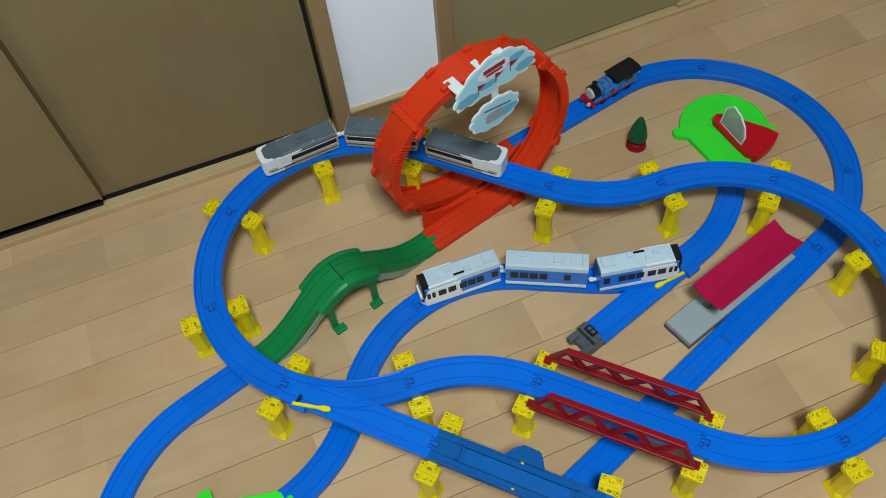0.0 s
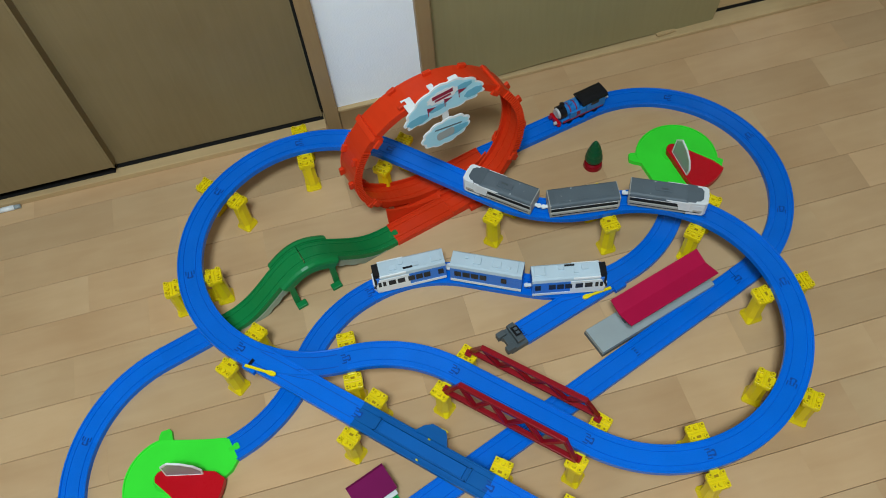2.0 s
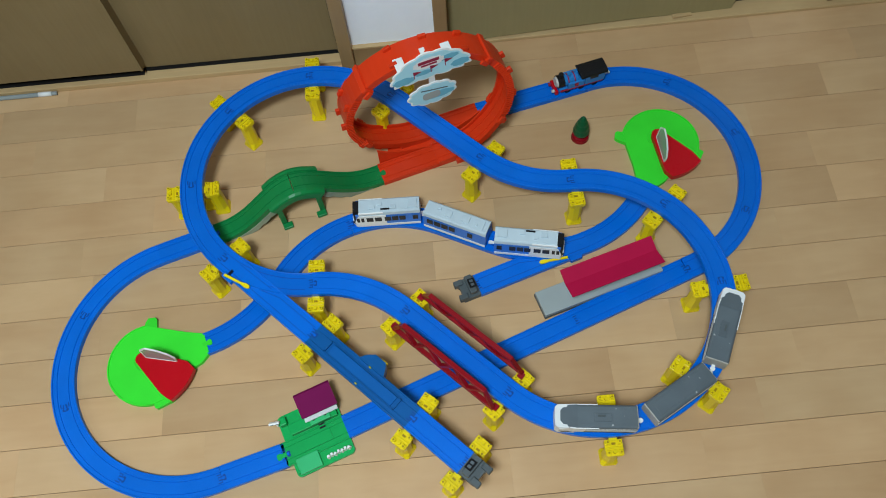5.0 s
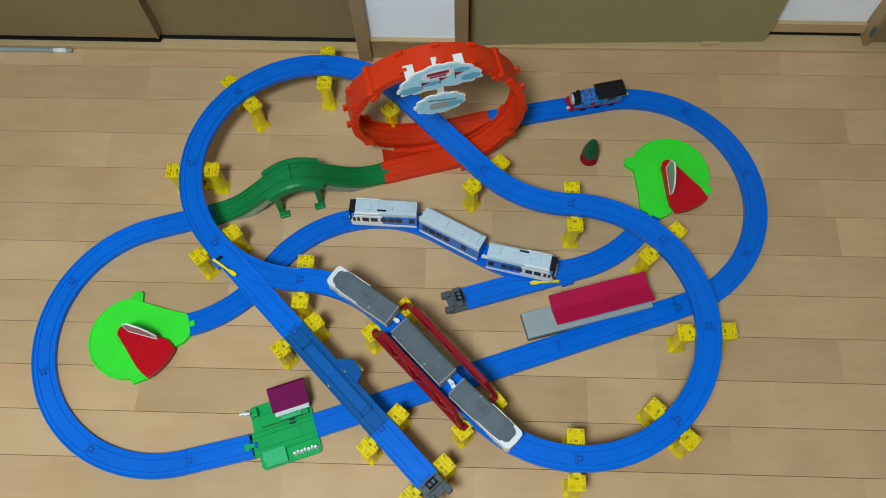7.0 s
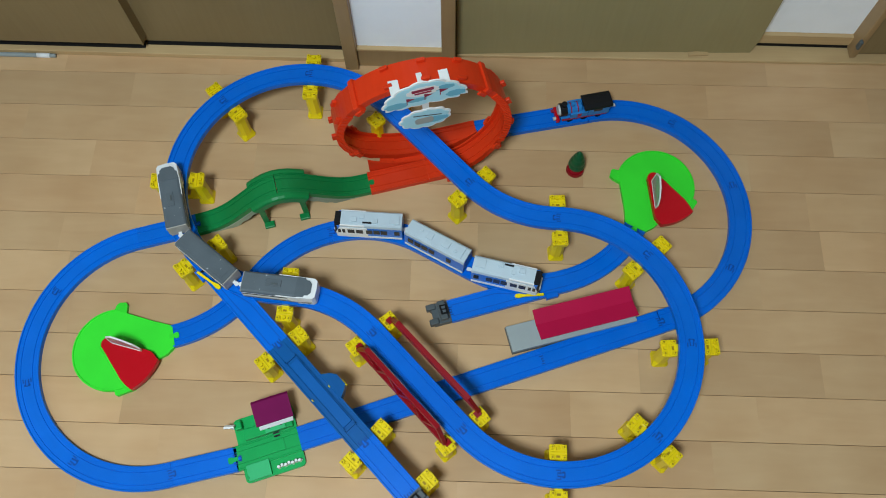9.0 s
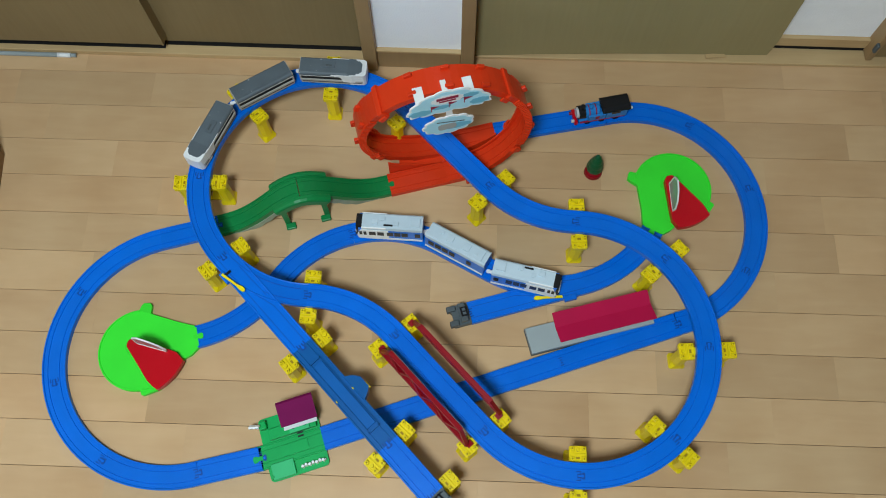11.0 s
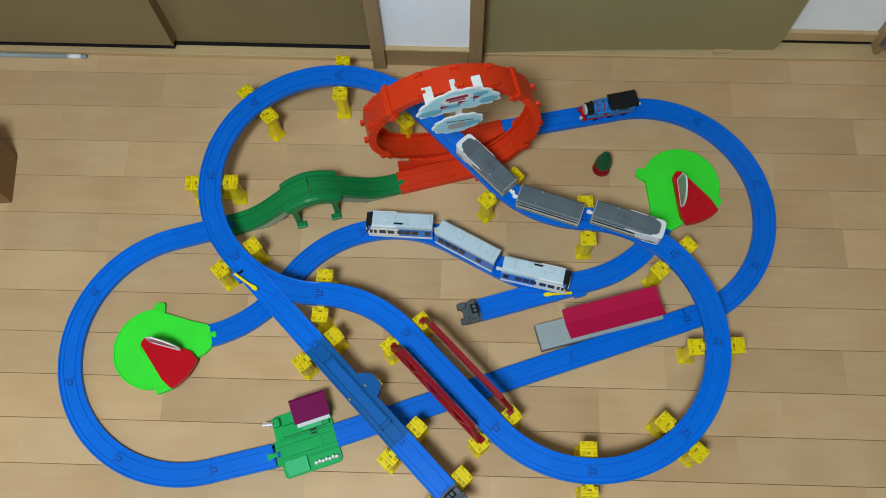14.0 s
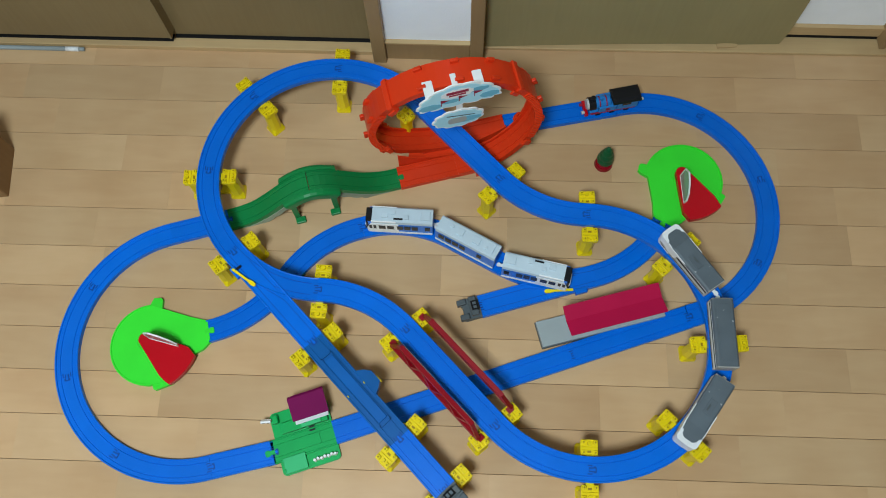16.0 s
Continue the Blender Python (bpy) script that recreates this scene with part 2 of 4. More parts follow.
def lay(p, h, steps):
    """Joints along a run of pieces: L, R curves, S straight, H half straight."""
    out = [(p, h, "")]
    for s in steps:
        if s in "LR":
            p, h = turned(p, h, 1 if s == "L" else -1)
        else:
            p = ahead(p, h, R if s == "S" else R / 2)
        out.append((p, h, s))
    return out


# raised loop, begun at the end of the truss bridge; joint by joint, against the train's way
UPPER = lay((0.0, 0.0), -45.0, "SLLLLLRSLLLLLR")
SPUR = lay(UPPER[12][0], -45.0, "SSH")
# floor loop
WEST_C, WEST_H = (-0.379, -0.024), 17.4
EAST_C, EAST_H = (0.429, 0.264), 16.0
west_end = (WEST_C[0] + R * math.sin(radians(WEST_H)), WEST_C[1] - R * math.cos(radians(WEST_H)))
west_top = (WEST_C[0] - R * math.sin(radians(WEST_H)), WEST_C[1] + R * math.cos(radians(WEST_H)))
east_low = (EAST_C[0] + R * math.sin(radians(EAST_H)), EAST_C[1] - R * math.cos(radians(EAST_H)))
east_top = (EAST_C[0] - R * math.sin(radians(EAST_H)), EAST_C[1] + R * math.cos(radians(EAST_H)))
LOW_P, LOW_H = (-0.2150, -0.2012), 20.2
LINK_H = math.degrees(math.atan2(LOW_P[1] - west_end[1], LOW_P[0] - west_end[0]))
TOP_H = 17.0
INNER_H = 15.9
INNER_P = (-0.351, 0.001)


def frames_line(length, n=1):
    return [pose(length * i / n, 0, 0) for i in range(n + 1)]


def frames_arc(side=1, degrees=45.0, n=14, radius=R):
    out = []
    for i in range(n + 1):
        a = degrees * i / n * side
        out.append(pose(radius * math.sin(radians(abs(a))), side * radius * (1 - math.cos(radians(a))), 0, 0, 0, a))
    return out


def track_section(w=0.0200):
    """Half section mirrored: raised rims, two lanes and a narrow groove beside the middle band."""
    half = [(w, 0.0), (w, 0.0098), (w - 0.0006, 0.0104), (w - 0.0022, 0.0104), (w - 0.0028, 0.0098), (w - 0.0028, 0.0085),
            (0.0106, 0.0085), (0.0103, 0.0073), (0.0095, 0.0073), (0.0092, 0.0085)]
    return half + [(-u, z) for u, z in half[::-1]]


# ---- floor ----
WALL_Y = 0.572
STRIP, ROW_TOP, SKEW = 0.0761, 0.4630, 0.4
ROOM = (-1.46, 2.6, -2.6, 0.75)
rng = random.Random(5)

floor = tagged(part("floor", box(((ROOM[0] + ROOM[1]) / 2, (ROOM[2] + ROOM[3]) / 2, -0.0325), (ROOM[1] - ROOM[0], ROOM[3] - ROOM[2], 0.055)), GROOVE),
               "varnished light-wood strip floor with dark joints", "floor", kind="structure")

# ---- walls ----
def wall(name, c, s, mat, label):
    return tagged(part(name, box(c, s), mat), label, "wall", kind="structure")


# west, east and south walls are unseen; their colours only steer bounced light
wall("wall_west", (ROOM[0] - 0.05, (ROOM[2] + ROOM[3]) / 2, 1.2), (0.1, ROOM[3] - ROOM[2] + 0.2, 2.4), WALLPAPER, "plain unseen wall, white to bounce light from the left")
wall("wall_east", (ROOM[1] + 0.05, (ROOM[2] + ROOM[3]) / 2, 1.2), (0.1, ROOM[3] - ROOM[2] + 0.2, 2.4), DOOR, "plain unseen wall, brown to hold bounced light down")
wall("wall_south", ((ROOM[0] + ROOM[1]) / 2, ROOM[2] - 0.05, 1.2), (ROOM[1] - ROOM[0], 0.1, 2.4), DOOR, "plain unseen wall, brown to hold bounced light down")
wall("wall_north", ((ROOM[0] + ROOM[1]) / 2, ROOM[3] + 0.05, 1.2), (ROOM[1] - ROOM[0], 0.1, 2.4), WALLPAPER, "plain unseen wall, white to bounce light from the left behind the doors")
wall("wall_panel", (0.008, WALL_Y + 0.021, 1.2), (0.166, 0.04, 2.4), WALLPAPER, "narrow white papered wall between two brown posts")
wall("wall_right", (0.80, 0.656, 1.2), (0.40, 0.03, 2.4), WALLPAPER, "white papered wall beside the leaning board")
tagged(part("ceiling", box(((ROOM[0] + ROOM[1]) / 2, (ROOM[2] + ROOM[3]) / 2, 2.45), (ROOM[1] - ROOM[0] + 0.2, ROOM[3] - ROOM[2] + 0.2, 0.1)), CEIL),
       "plain unseen ceiling, greyed to cut bounced light", "ceiling", kind="structure")
ceiling_lamp = thing("ceiling_lamp", pose(LAMP_AT[0], LAMP_AT[1], 0), "round white ceiling lamp", "lamp")
part("base", cyl((0, 0, 2.385), 0.26, 0.26, 0.03, n=48), WHITE, ceiling_lamp)
part("rim", cyl((0, 0, 2.36), 0.255, 0.26, 0.02, n=48), WHITE, ceiling_lamp)

# posts either side of the narrow wall, threshold and skirting
for px in (-0.085, 0.104):
    tagged(part("door_post", box((px, WALL_Y + 0.012, 1.2), (0.026, 0.056, 2.4), bevel=0.002), POST), "brown wooden door post", "post", kind="structure")
tagged(part("threshold", box((-0.78, 0.603, 0.00625), (1.36, 0.060, 0.0125), bevel=0.0012), TRIM), "light wooden threshold below the sliding doors", "threshold", kind="structure")
tagged(part("baseboard", box((0.0095, WALL_Y + 0.001, 0.0275), (0.163, 0.014, 0.055), bevel=0.002), POST), "brown wooden baseboard", "baseboard", kind="structure")
tagged(part("baseboard", box((0.0095, WALL_Y - 0.0005, 0.056), (0.163, 0.016, 0.004)), TRIM), "pale upper edge of the baseboard", "baseboard", kind="structure")
# black strips paint the shade under both doors; no rail is modelled
tagged(part("door_rail", box((-0.979, 0.603, 0.0133), (0.962, 0.036, 0.0016)), GAP_SHADE), "black strip painted as shade below the front door", "rail", kind="structure")
tagged(part("door_rail", box((-0.299, 0.6075, 0.0133), (0.394, 0.027, 0.0016)), GAP_SHADE), "black strip painted as shade below the rear door", "rail", kind="structure")
# solid black strip in place of the shade between door and post
tagged(part("dark_gap", box((-0.1012, 0.597, 1.22), (0.0056, 0.014, 2.35)), GAP_SHADE), "black strip as shade in the gap between door and post", "gap", kind="structure")


def sliding_door(x0, x1, y, z, label):
    d = thing("sliding_door", pose((x0 + x1) / 2, y, z), label, "door", "sliding doors")
    part("panel", box((0, 0.012, 0.98), (x1 - x0, 0.024, 1.96), bevel=0.002), DOOR, d)
    part("edge_strip", box(((x1 - x0) / 2 + 0.001, 0.012, 0.98), (0.004, 0.026, 1.96)), DOOR, d, "narrow veneered edge strip")
    return d


sliding_door(-1.42, -0.494, 0.575, 0.0380, "plain brown sliding closet door in front of its neighbour")
sliding_door(-0.540, -0.106, 0.5995, 0.0165, "plain brown sliding closet door behind its neighbour")

# leaning board with its worn lower edge
board = thing("leaning_board", pose(0.118, 0.600, 0.0, 0, 0, 2.2), "large olive-brown board standing against the wall", "board")
edge = [(0.0, 0.0085), (0.05, 0.0095), (0.11, 0.0120), (0.17, 0.0125), (0.22, 0.0140), (0.28, 0.0145), (0.34, 0.0135), (0.40, 0.0130), (0.46, 0.0105), (0.50, 0.0085), (0.54, 0.0085), (0.578, 0.0085)]
part("sheet", prism(edge + [(0.584, 0.05), (0.584, 1.9), (0.0, 1.9)], -0.006, 0.006, pose(0, 0, 0, 90)), PANEL, board)
part("torn_flap", box((0.475, -0.010, 0.0115), (0.040, 0.009, 0.003), pose(0, 0, 0, 0, 4, 6)), TRIM, board, "torn pale paper edge")
part("foot_rail", box((0.30, 0.015, 0.0125), (0.56, 0.012, 0.008)), TRIM, board)
sill = pose(0.118, 0.592, 0, 0, 0, 0.5)
tagged(part("threshold", box((0.55, 0.026, 0.004), (1.1, 0.052, 0.008), bevel=0.0015), TRIM), "light wooden threshold along the wall", "threshold", kind="structure").matrix_basis = sill
tagged(part("baseboard", box((0.81, 0.6365, 0.0310), (0.30, 0.009, 0.024)), TRIM), "light wooden baseboard above a gap with painted shade", "baseboard", kind="structure")
# solid black strip in place of the shade below the baseboard
tagged(part("dark_gap", box((0.81, 0.6370, 0.0135), (0.30, 0.007, 0.011)), GAP_SHADE), "black strip as shade in the gap under the baseboard", "gap", kind="structure")
cab = thing("wooden_cabinet", pose(0.897, 0.614, 0.0, 0, 0, 2), "brown wooden cabinet corner with a metal catch", "cabinet")
part("side", box((0.25, 0.06, 0.51), (0.50, 0.12, 0.99), bevel=0.003), DOOR, cab)
part("frame", box((-0.004, 0.06, 0.51), (0.012, 0.13, 1.0), bevel=0.002), POST, cab)
part("catch", box((-0.013, -0.01, 0.060), (0.006, 0.010, 0.022), bevel=0.002), DARK_GREY, cab, "dark metal catch")
part("plinth", box((0.25, 0.06, 0.008), (0.48, 0.10, 0.016)), POST, cab)

# carton at the room's side and a grey rod by the threshold
carton = thing("carton", pose(-0.778, 0.295, 0, 0, 0, 6), "brown cardboard box on the floor", "box")
part("body", box((-0.09, 0, 0.07), (0.20, 0.10, 0.14), bevel=0.002), CARTON, carton)
part("flap", box((-0.09, 0, 0.1415), (0.19, 0.09, 0.003)), CARTON, carton)
rod = thing("curtain_rod", pose(-0.69, 0.567, 0.0048), "thin grey rod with a white label, by the threshold", "rod")
part("tube", cyl((-0.35, 0, 0), 0.0045, 0.0045, 0.70, pose(0, 0, 0, 0, 90), 14), GREY, rod, smooth=True)
part("label", cyl((-0.012, 0, 0), 0.0049, 0.0049, 0.026, pose(0, 0, 0, 0, 90), 14), WHITE, rod, "white paper label", smooth=True)
part("cap", cyl((0.006, 0, 0), 0.0040, 0.0040, 0.012, pose(0, 0, 0, 0, 90), 14), GREY, rod, smooth=True)


# ---- track pieces ----
def tab_outline():
    return [(-0.007, -0.0035), (0.001, -0.0035), (0.003, -0.0052), (0.008, -0.0052), (0.0095, -0.003), (0.0095, 0.003), (0.008, 0.0052), (0.003, 0.0052), (0.001, 0.0035), (-0.007, 0.0035)]


def tongue(parent, m, k=0.60):
    """The joint: a seam across, a tongue with its clearance, and two hook slots beside it, their shade painted in
    darker blue.
    """
    bm = bmesh.new()
    out = [(x * k + (0.0016 if x > 0 else -0.0006), y * k * 1.6) for x, y in tab_outline()]
    add_prism(bm, out, DECK - 0.002, DECK + 0.0003, m)
    rot = m.to_quaternion().to_matrix().to_4x4()
    add_box(bm, m @ Vector((0, 0, DECK - 0.001)), (0.0008, 0.0150, 0.0024), rot)
    for s in (-1, 1):
        add_box(bm, m @ Vector((-0.0034, s * 0.0066, DECK - 0.0005)), (0.0064, 0.0015, 0.0018), rot)
    part("joint_gap", bm, JOINT_SHADE, parent)
    return part("tongue", prism([(x * k, y * k * 0.7) for x, y in tab_outline()], DECK - 0.001, DECK + 0.0009, m), BLUE, parent)


def make_track(kind):
    name = {"L": "track_curve", "R": "track_curve", "S": "track_straight", "H": "track_short"}[kind]
    fr = {"L": lambda: frames_arc(1), "R": lambda: frames_arc(-1), "S": lambda: frames_line(R, 4), "H": lambda: frames_line(R / 2, 2)}[kind]()
    text = {"L": "glossy blue plastic curved toy track piece", "R": "glossy blue plastic curved toy track piece", "S": "glossy blue plastic straight toy track piece", "H": "short glossy blue plastic toy track piece"}[kind]
    t = thing(name, Matrix(), text, "toy track", "blue track pieces")
    part("deck", sweep(fr, track_section()), BLUE, t)
    tongue(t, fr[-1])
    return t


made = {}


def put_track(p, h, step, z, where):
    """Sets down one piece that begins at p with heading h."""
    kind = step
    m = pose(p[0], p[1], z, 0, 0, h)
    if kind in made:
        ob = copy_thing(made[kind], m)
    else:
        ob = made[kind] = make_track(kind)
        ob.matrix_basis = m
    base = {"L": "glossy blue plastic curved toy track piece", "R": "glossy blue plastic curved toy track piece", "S": "glossy blue plastic straight toy track piece", "H": "short glossy blue plastic toy track piece"}[kind]
    tagged(ob, base + where)
    return ob


def run(p, h, steps, z, where):
    joints = lay(p, h, steps)
    for (a, ha, _), (b, hb, s) in zip(joints, joints[1:]):
        put_track(a, ha, s, z, where)
    return joints


ON_PIERS, ON_FLOOR = " raised on yellow piers", " lying on the wooden floor"
for q in range(12):
    (a, ha, _), (b, hb, s) = UPPER[q], UPPER[q + 1]
    put_track(a, ha, s, UP, ON_PIERS)
put_track(UPPER[13][0], UPPER[13][1], "R", UP, ON_PIERS)
put_track(SPUR[2][0], -45.0, "H", UP, ON_PIERS)

run(west_top, WEST_H + 180, "LLLL", 0, ON_FLOOR)
put_track(west_end, LINK_H, "H", 0, ON_FLOOR)
for q in (0.5, 1.5):
    put_track(ahead(LOW_P, LOW_H, R * q), LOW_H, "S", 0, ON_FLOOR)
put_track(ahead(LOW_P, LOW_H, R * 2.5 - 0.0006), LOW_H, "S", 0.0004, ON_FLOOR)
run(east_low, EAST_H, "LLLL", 0, ON_FLOOR)
put_track(west_top, TOP_H, "H", 0, ON_FLOOR)
bridge_a = ahead(west_top, TOP_H, R / 2)
bridge_b = ahead(bridge_a, TOP_H, 1.5 * R)
LOOP_OUT_H = 12.5
loop_out = ahead(east_top, LOOP_OUT_H + 180, R)
put_track(loop_out, LOOP_OUT_H, "S", 0, ON_FLOOR)
INNER = run(INNER_P, INNER_H, "LR", 0, ON_FLOOR)
INNER = INNER[:2] + run(INNER[2][0], INNER_H + 1.7, "RH", 0, ON_FLOOR)
merge_p, merge_h = turned(INNER[-1][0], INNER[-1][1], 1)
run(merge_p, merge_h, "L", 0, ON_FLOOR)


def make_points(m, side, where, lever=pose(0.030, 0, 0)):
    """A turnout that begins at m: a straight road and a curve to one side, in one flat deck, with its lever."""
    t = thing("track_points", m, "blue plastic track points with a yellow lever" + where, "toy track", "blue track pieces")
    def plain(w):
        return [(w, 0.0), (w, 0.0098), (w - 0.0008, 0.0104), (w - 0.0026, 0.0098), (w - 0.003, 0.0086), (-w + 0.003, 0.0086), (-w + 0.0026, 0.0098), (-w + 0.0008, 0.0104), (-w, 0.0098), (-w, 0.0)]
    part("deck", sweep(frames_line(R, 4), plain(0.020)), BLUE, t)
    low = [(u, z - 0.0004 if z > 0 else z + 0.0003) for u, z in plain(0.0198)]
    part("branch", sweep(frames_arc(side), low), BLUE, t)
    # grooves are not cut: thin darker bars paint their shade on the deck
    def groove(fr, u):
        part("wheel_groove", sweep(fr, [(u - 0.0005, 0.0080), (u + 0.0005, 0.0080), (u + 0.0005, 0.0090), (u - 0.0005, 0.0090)]), GROOVE_SHADE, t)
    arc = frames_arc(side)
    groove([pose(0.002, 0, 0), pose(0.209, 0, 0)], -side * 0.0098)
    groove([pose(0.128, 0, 0), pose(0.209, 0, 0)], side * 0.0098)
    groove(arc[:14], side * 0.0098)
    groove(arc[8:14], -side * 0.0098)
    groove([pose(0.002, -side * 0.0098, 0) @ pose(0.060, 0, 0), pose(0.128, side * 0.0098, 0)], 0.0)
    groove([pose(0.002, side * 0.0098, 0) @ pose(0.030, 0, 0), pose(0.105, side * 0.012, 0)], 0.0)
    tongue(t, pose(R, 0, 0))
    if side > 0:
        tongue(t, frames_arc(side)[-1])
    bm = bmesh.new()
    add_prism(bm, [(-0.003, -0.0022), (0.030, -0.0018), (0.040, -0.0038), (0.046, -0.003), (0.048, 0.0), (0.046, 0.003), (0.040, 0.0038), (0.030, 0.0018), (-0.003, 0.0022)], 0.0125, 0.0155, lever @ pose(0, -side * 0.0205, 0, 0, 0, side * 12))
    part("lever", bm, YELLOW, t, "yellow points lever")
    if side > 0:
        part("lever_slot", box((0.031, -side * 0.013, 0.0112), (0.003, 0.013, 0.005)), BLACK, t)
    part("lever_base", box((0.034, -side * 0.0205, 0.0085), (0.022, 0.010, 0.010), bevel=0.001), BLUE, t)
    return t


make_points(pose(UPPER[12][0][0], UPPER[12][0][1], UP, 0, 0, -45), 1, " on the raised tracks")
# floor points: straight road back to the buffer stop, curve towards the silver train
siding = ahead(merge_p, merge_h + 180, R)
make_points(pose(merge_p[0], merge_p[1], 0, 0, 0, merge_h + 180), -1, " on the floor", pose(0.050, -0.006, -0.003))


def buffer_stop(m, where):
    b = thing("buffer_stop", m, "dark grey plastic buffer stop" + where, "buffer stop", "buffer stops")
    part("base", prism([(0, -0.019), (0.030, -0.019), (0.034, -0.012), (0.030, -0.006), (0.030, 0.006), (0.034, 0.012), (0.030, 0.019), (0, 0.019)], 0, 0.012), DARK_GREY, b)
    for s in (-1, 1):
        part("side_block", box((0.030, s * 0.0135, 0.011), (0.016, 0.010, 0.014), bevel=0.0015), DARK_GREY, b)
        part("upright", box((0.012, s * 0.010, 0.017), (0.010, 0.006, 0.018), bevel=0.001), DARK_GREY, b)
    part("beam", box((0.012, 0, 0.024), (0.013, 0.034, 0.008), bevel=0.0015), DARK_GREY, b)
    plate = part("sign", box((0.0100, 0, 0.0288), (0.012, 0.017, 0.002), pose(0, 0, 0, 0, -14)), BLACK, b, "small black plate")
    for u in (-0.0035, 0.0035):
        part("mark", box((0.0098, u, 0.0301), (0.006, 0.0045, 0.0006), pose(0, 0, 0, 0, -14)), ROOF_GREY, plate)
    return b


buffer_stop(pose(siding[0], siding[1], 0, 0, 0, merge_h + 180), " at the end of the siding")
buffer_stop(pose(SPUR[3][0][0], SPUR[3][0][1], UP, 0, 0, -45), " at the end of the raised spur")

# dark blue switching track on the spur
sw = thing("switch_track", pose(SPUR[1][0][0], SPUR[1][0][1], UP, 0, 0, -45), "dark blue track piece with a side box, on yellow piers", "toy track", "blue track pieces")
part("deck", sweep(frames_line(R, 2), track_section()), DEEP_BLUE, sw)
tongue(sw, pose(R, 0, 0))
part("middle_plate", box((0.108, 0, 0.0095), (0.135, 0.0175, 0.004), bevel=0.0008), MID_BLUE, sw, "brighter blue raised middle plate")
bm = bmesh.new()
for s in (-1, 1):
    add_box(bm, (0.108, s * 0.0100, 0.0100), (0.150, 0.0016, 0.005))
for x in (0.034, 0.182):
    add_box(bm, (x, 0, 0.0100), (0.003, 0.0215, 0.005))
part("plate_rim", bm, DEEP_BLUE, sw)
part("side_box", prism([(0.086, 0.018), (0.138, 0.018), (0.131, 0.031), (0.125, 0.038), (0.104, 0.038), (0.094, 0.030)], -0.006, 0.014, bevel=0.0015), DEEP_BLUE, sw)
for u in (-0.0168, 0.0168):
    part("yellow_mark", box((0.110, u, 0.0108), (0.0035, 0.0018, 0.003)), YELLOW, sw, "small yellow mark")
part("yellow_mark", box((0.122, 0.0385, 0.010), (0.012, 0.002, 0.003)), YELLOW, sw, "small yellow mark")


# ---- piers ----
def make_pier(m):
    p = thing("track_pier", m, "yellow plastic pier with two studded columns carrying the track", "pier", "yellow piers")
    part("crossbar", box((0, 0, UP - 0.0035), (0.013, 0.046, 0.007), bevel=0.001), YELLOW, p)
    for s in (-1, 1):
        y = s * 0.0345
        bm = bmesh.new()

        def eight(w, cut, z):
            """A square with its corners cut: eight corners, two to a side."""
            h = w / 2
            return [bm.verts.new((x, y + u, z)) for x, u in ((h, -h + cut), (h, h - cut), (h - cut, h), (-h + cut, h), (-h, h - cut), (-h, -h + cut), (-h + cut, -h), (h - cut, -h))]
        r = [eight(0.0275, 0.0030, 0.0), eight(0.0275, 0.0030, 0.0035), eight(0.0262, 0.0030, 0.0042), eight(0.0228, 0.0066, 0.0125), eight(0.0216, 0.0060, 0.0640), eight(0.0236, 0.0030, 0.0655)]
        for a, b in zip(r, r[1:]):
            for i in range(8):
                bm.faces.new((a[i], a[(i + 1) % 8], b[(i + 1) % 8], b[i]))
        bm.faces.new(r[0][::-1])
        part("column", bm, YELLOW, p)
        bm = bmesh.new()
        add_prism(bm, rounded(0.0275, 0.0250, 0.003), 0.0650, 0.0715, pose(0, y, 0))
        for x in (-0.0093, 0.0093):
            for u in (-0.0080, 0.0080):
                add_box(bm, (x, y + u, 0.0728), (0.0082, 0.0082, 0.0028), bevel=0.0006)
        for u in (-0.0115, 0.0115):
            add_box(bm, (0, y + u, 0.0722), (0.0110, 0.0018, 0.0016))
        add_box(bm, (0, y, 0.0726), (0.0250, 0.0020, 0.0024), bevel=0.0004)
        part("head", bm, YELLOW, p)
        for x in (-0.0093, 0.0093):
            for u in (-0.0080, 0.0080):
                part("stud", cyl((x, y + u, 0.0757), 0.0034, 0.0030, 0.0036, n=14), YELLOW, p)
                # a darker disc paints the hollow's shade; the stud is solid
                part("stud_hole", cyl((x, y + u, 0.0776), 0.0015, 0.0015, 0.0006, n=10), SHADE_YELLOW, p, "small hollow, its shade painted on")
        for u in (-0.0062, 0.0062):
            part("slot", box((0, y + u, 0.0716), (0.0060, 0.0034, 0.0010)), SHADE_YELLOW, p, "slot with its shade painted on")
        part("hub", cyl((0, y + s * 0.0062, 0.0735), 0.0032, 0.0028, 0.0044, n=14), YELLOW, p)
    return p


# how far each pier stands off its joint along the track, and how it is turned
SLIPS = {0: (0.000, -4), 1: (0.001, -4), 2: (-0.002, 0), 3: (-0.0055, 2), 4: (-0.0045, 4), 5: (-0.0025, -2), 6: (-0.0045, 3), 7: (-0.006, 0),
         8: (-0.003, 0), 9: (-0.003, 0), 10: (-0.003, 0), 11: (0.009, 3), 12: (-0.001, -3), 13: (0.004, -2), 14: (0.007, -2), 15: (0.004, 5), 16: (0.0, 0)}
spots = [(UPPER[q][0], UPPER[q][1]) for q in range(14)]
spots += [(SPUR[q][0], -45.0) for q in (1, 2, 3)]
pier = None
for q, (p, h) in enumerate(spots):
    m = pose(p[0], p[1], 0, 0, 0, h) @ pose(SLIPS[q][0], 0, 0, 0, 0, SLIPS[q][1])
    pier = copy_thing(pier, m) if pier else make_pier(m)
tie_bm = bmesh.new()
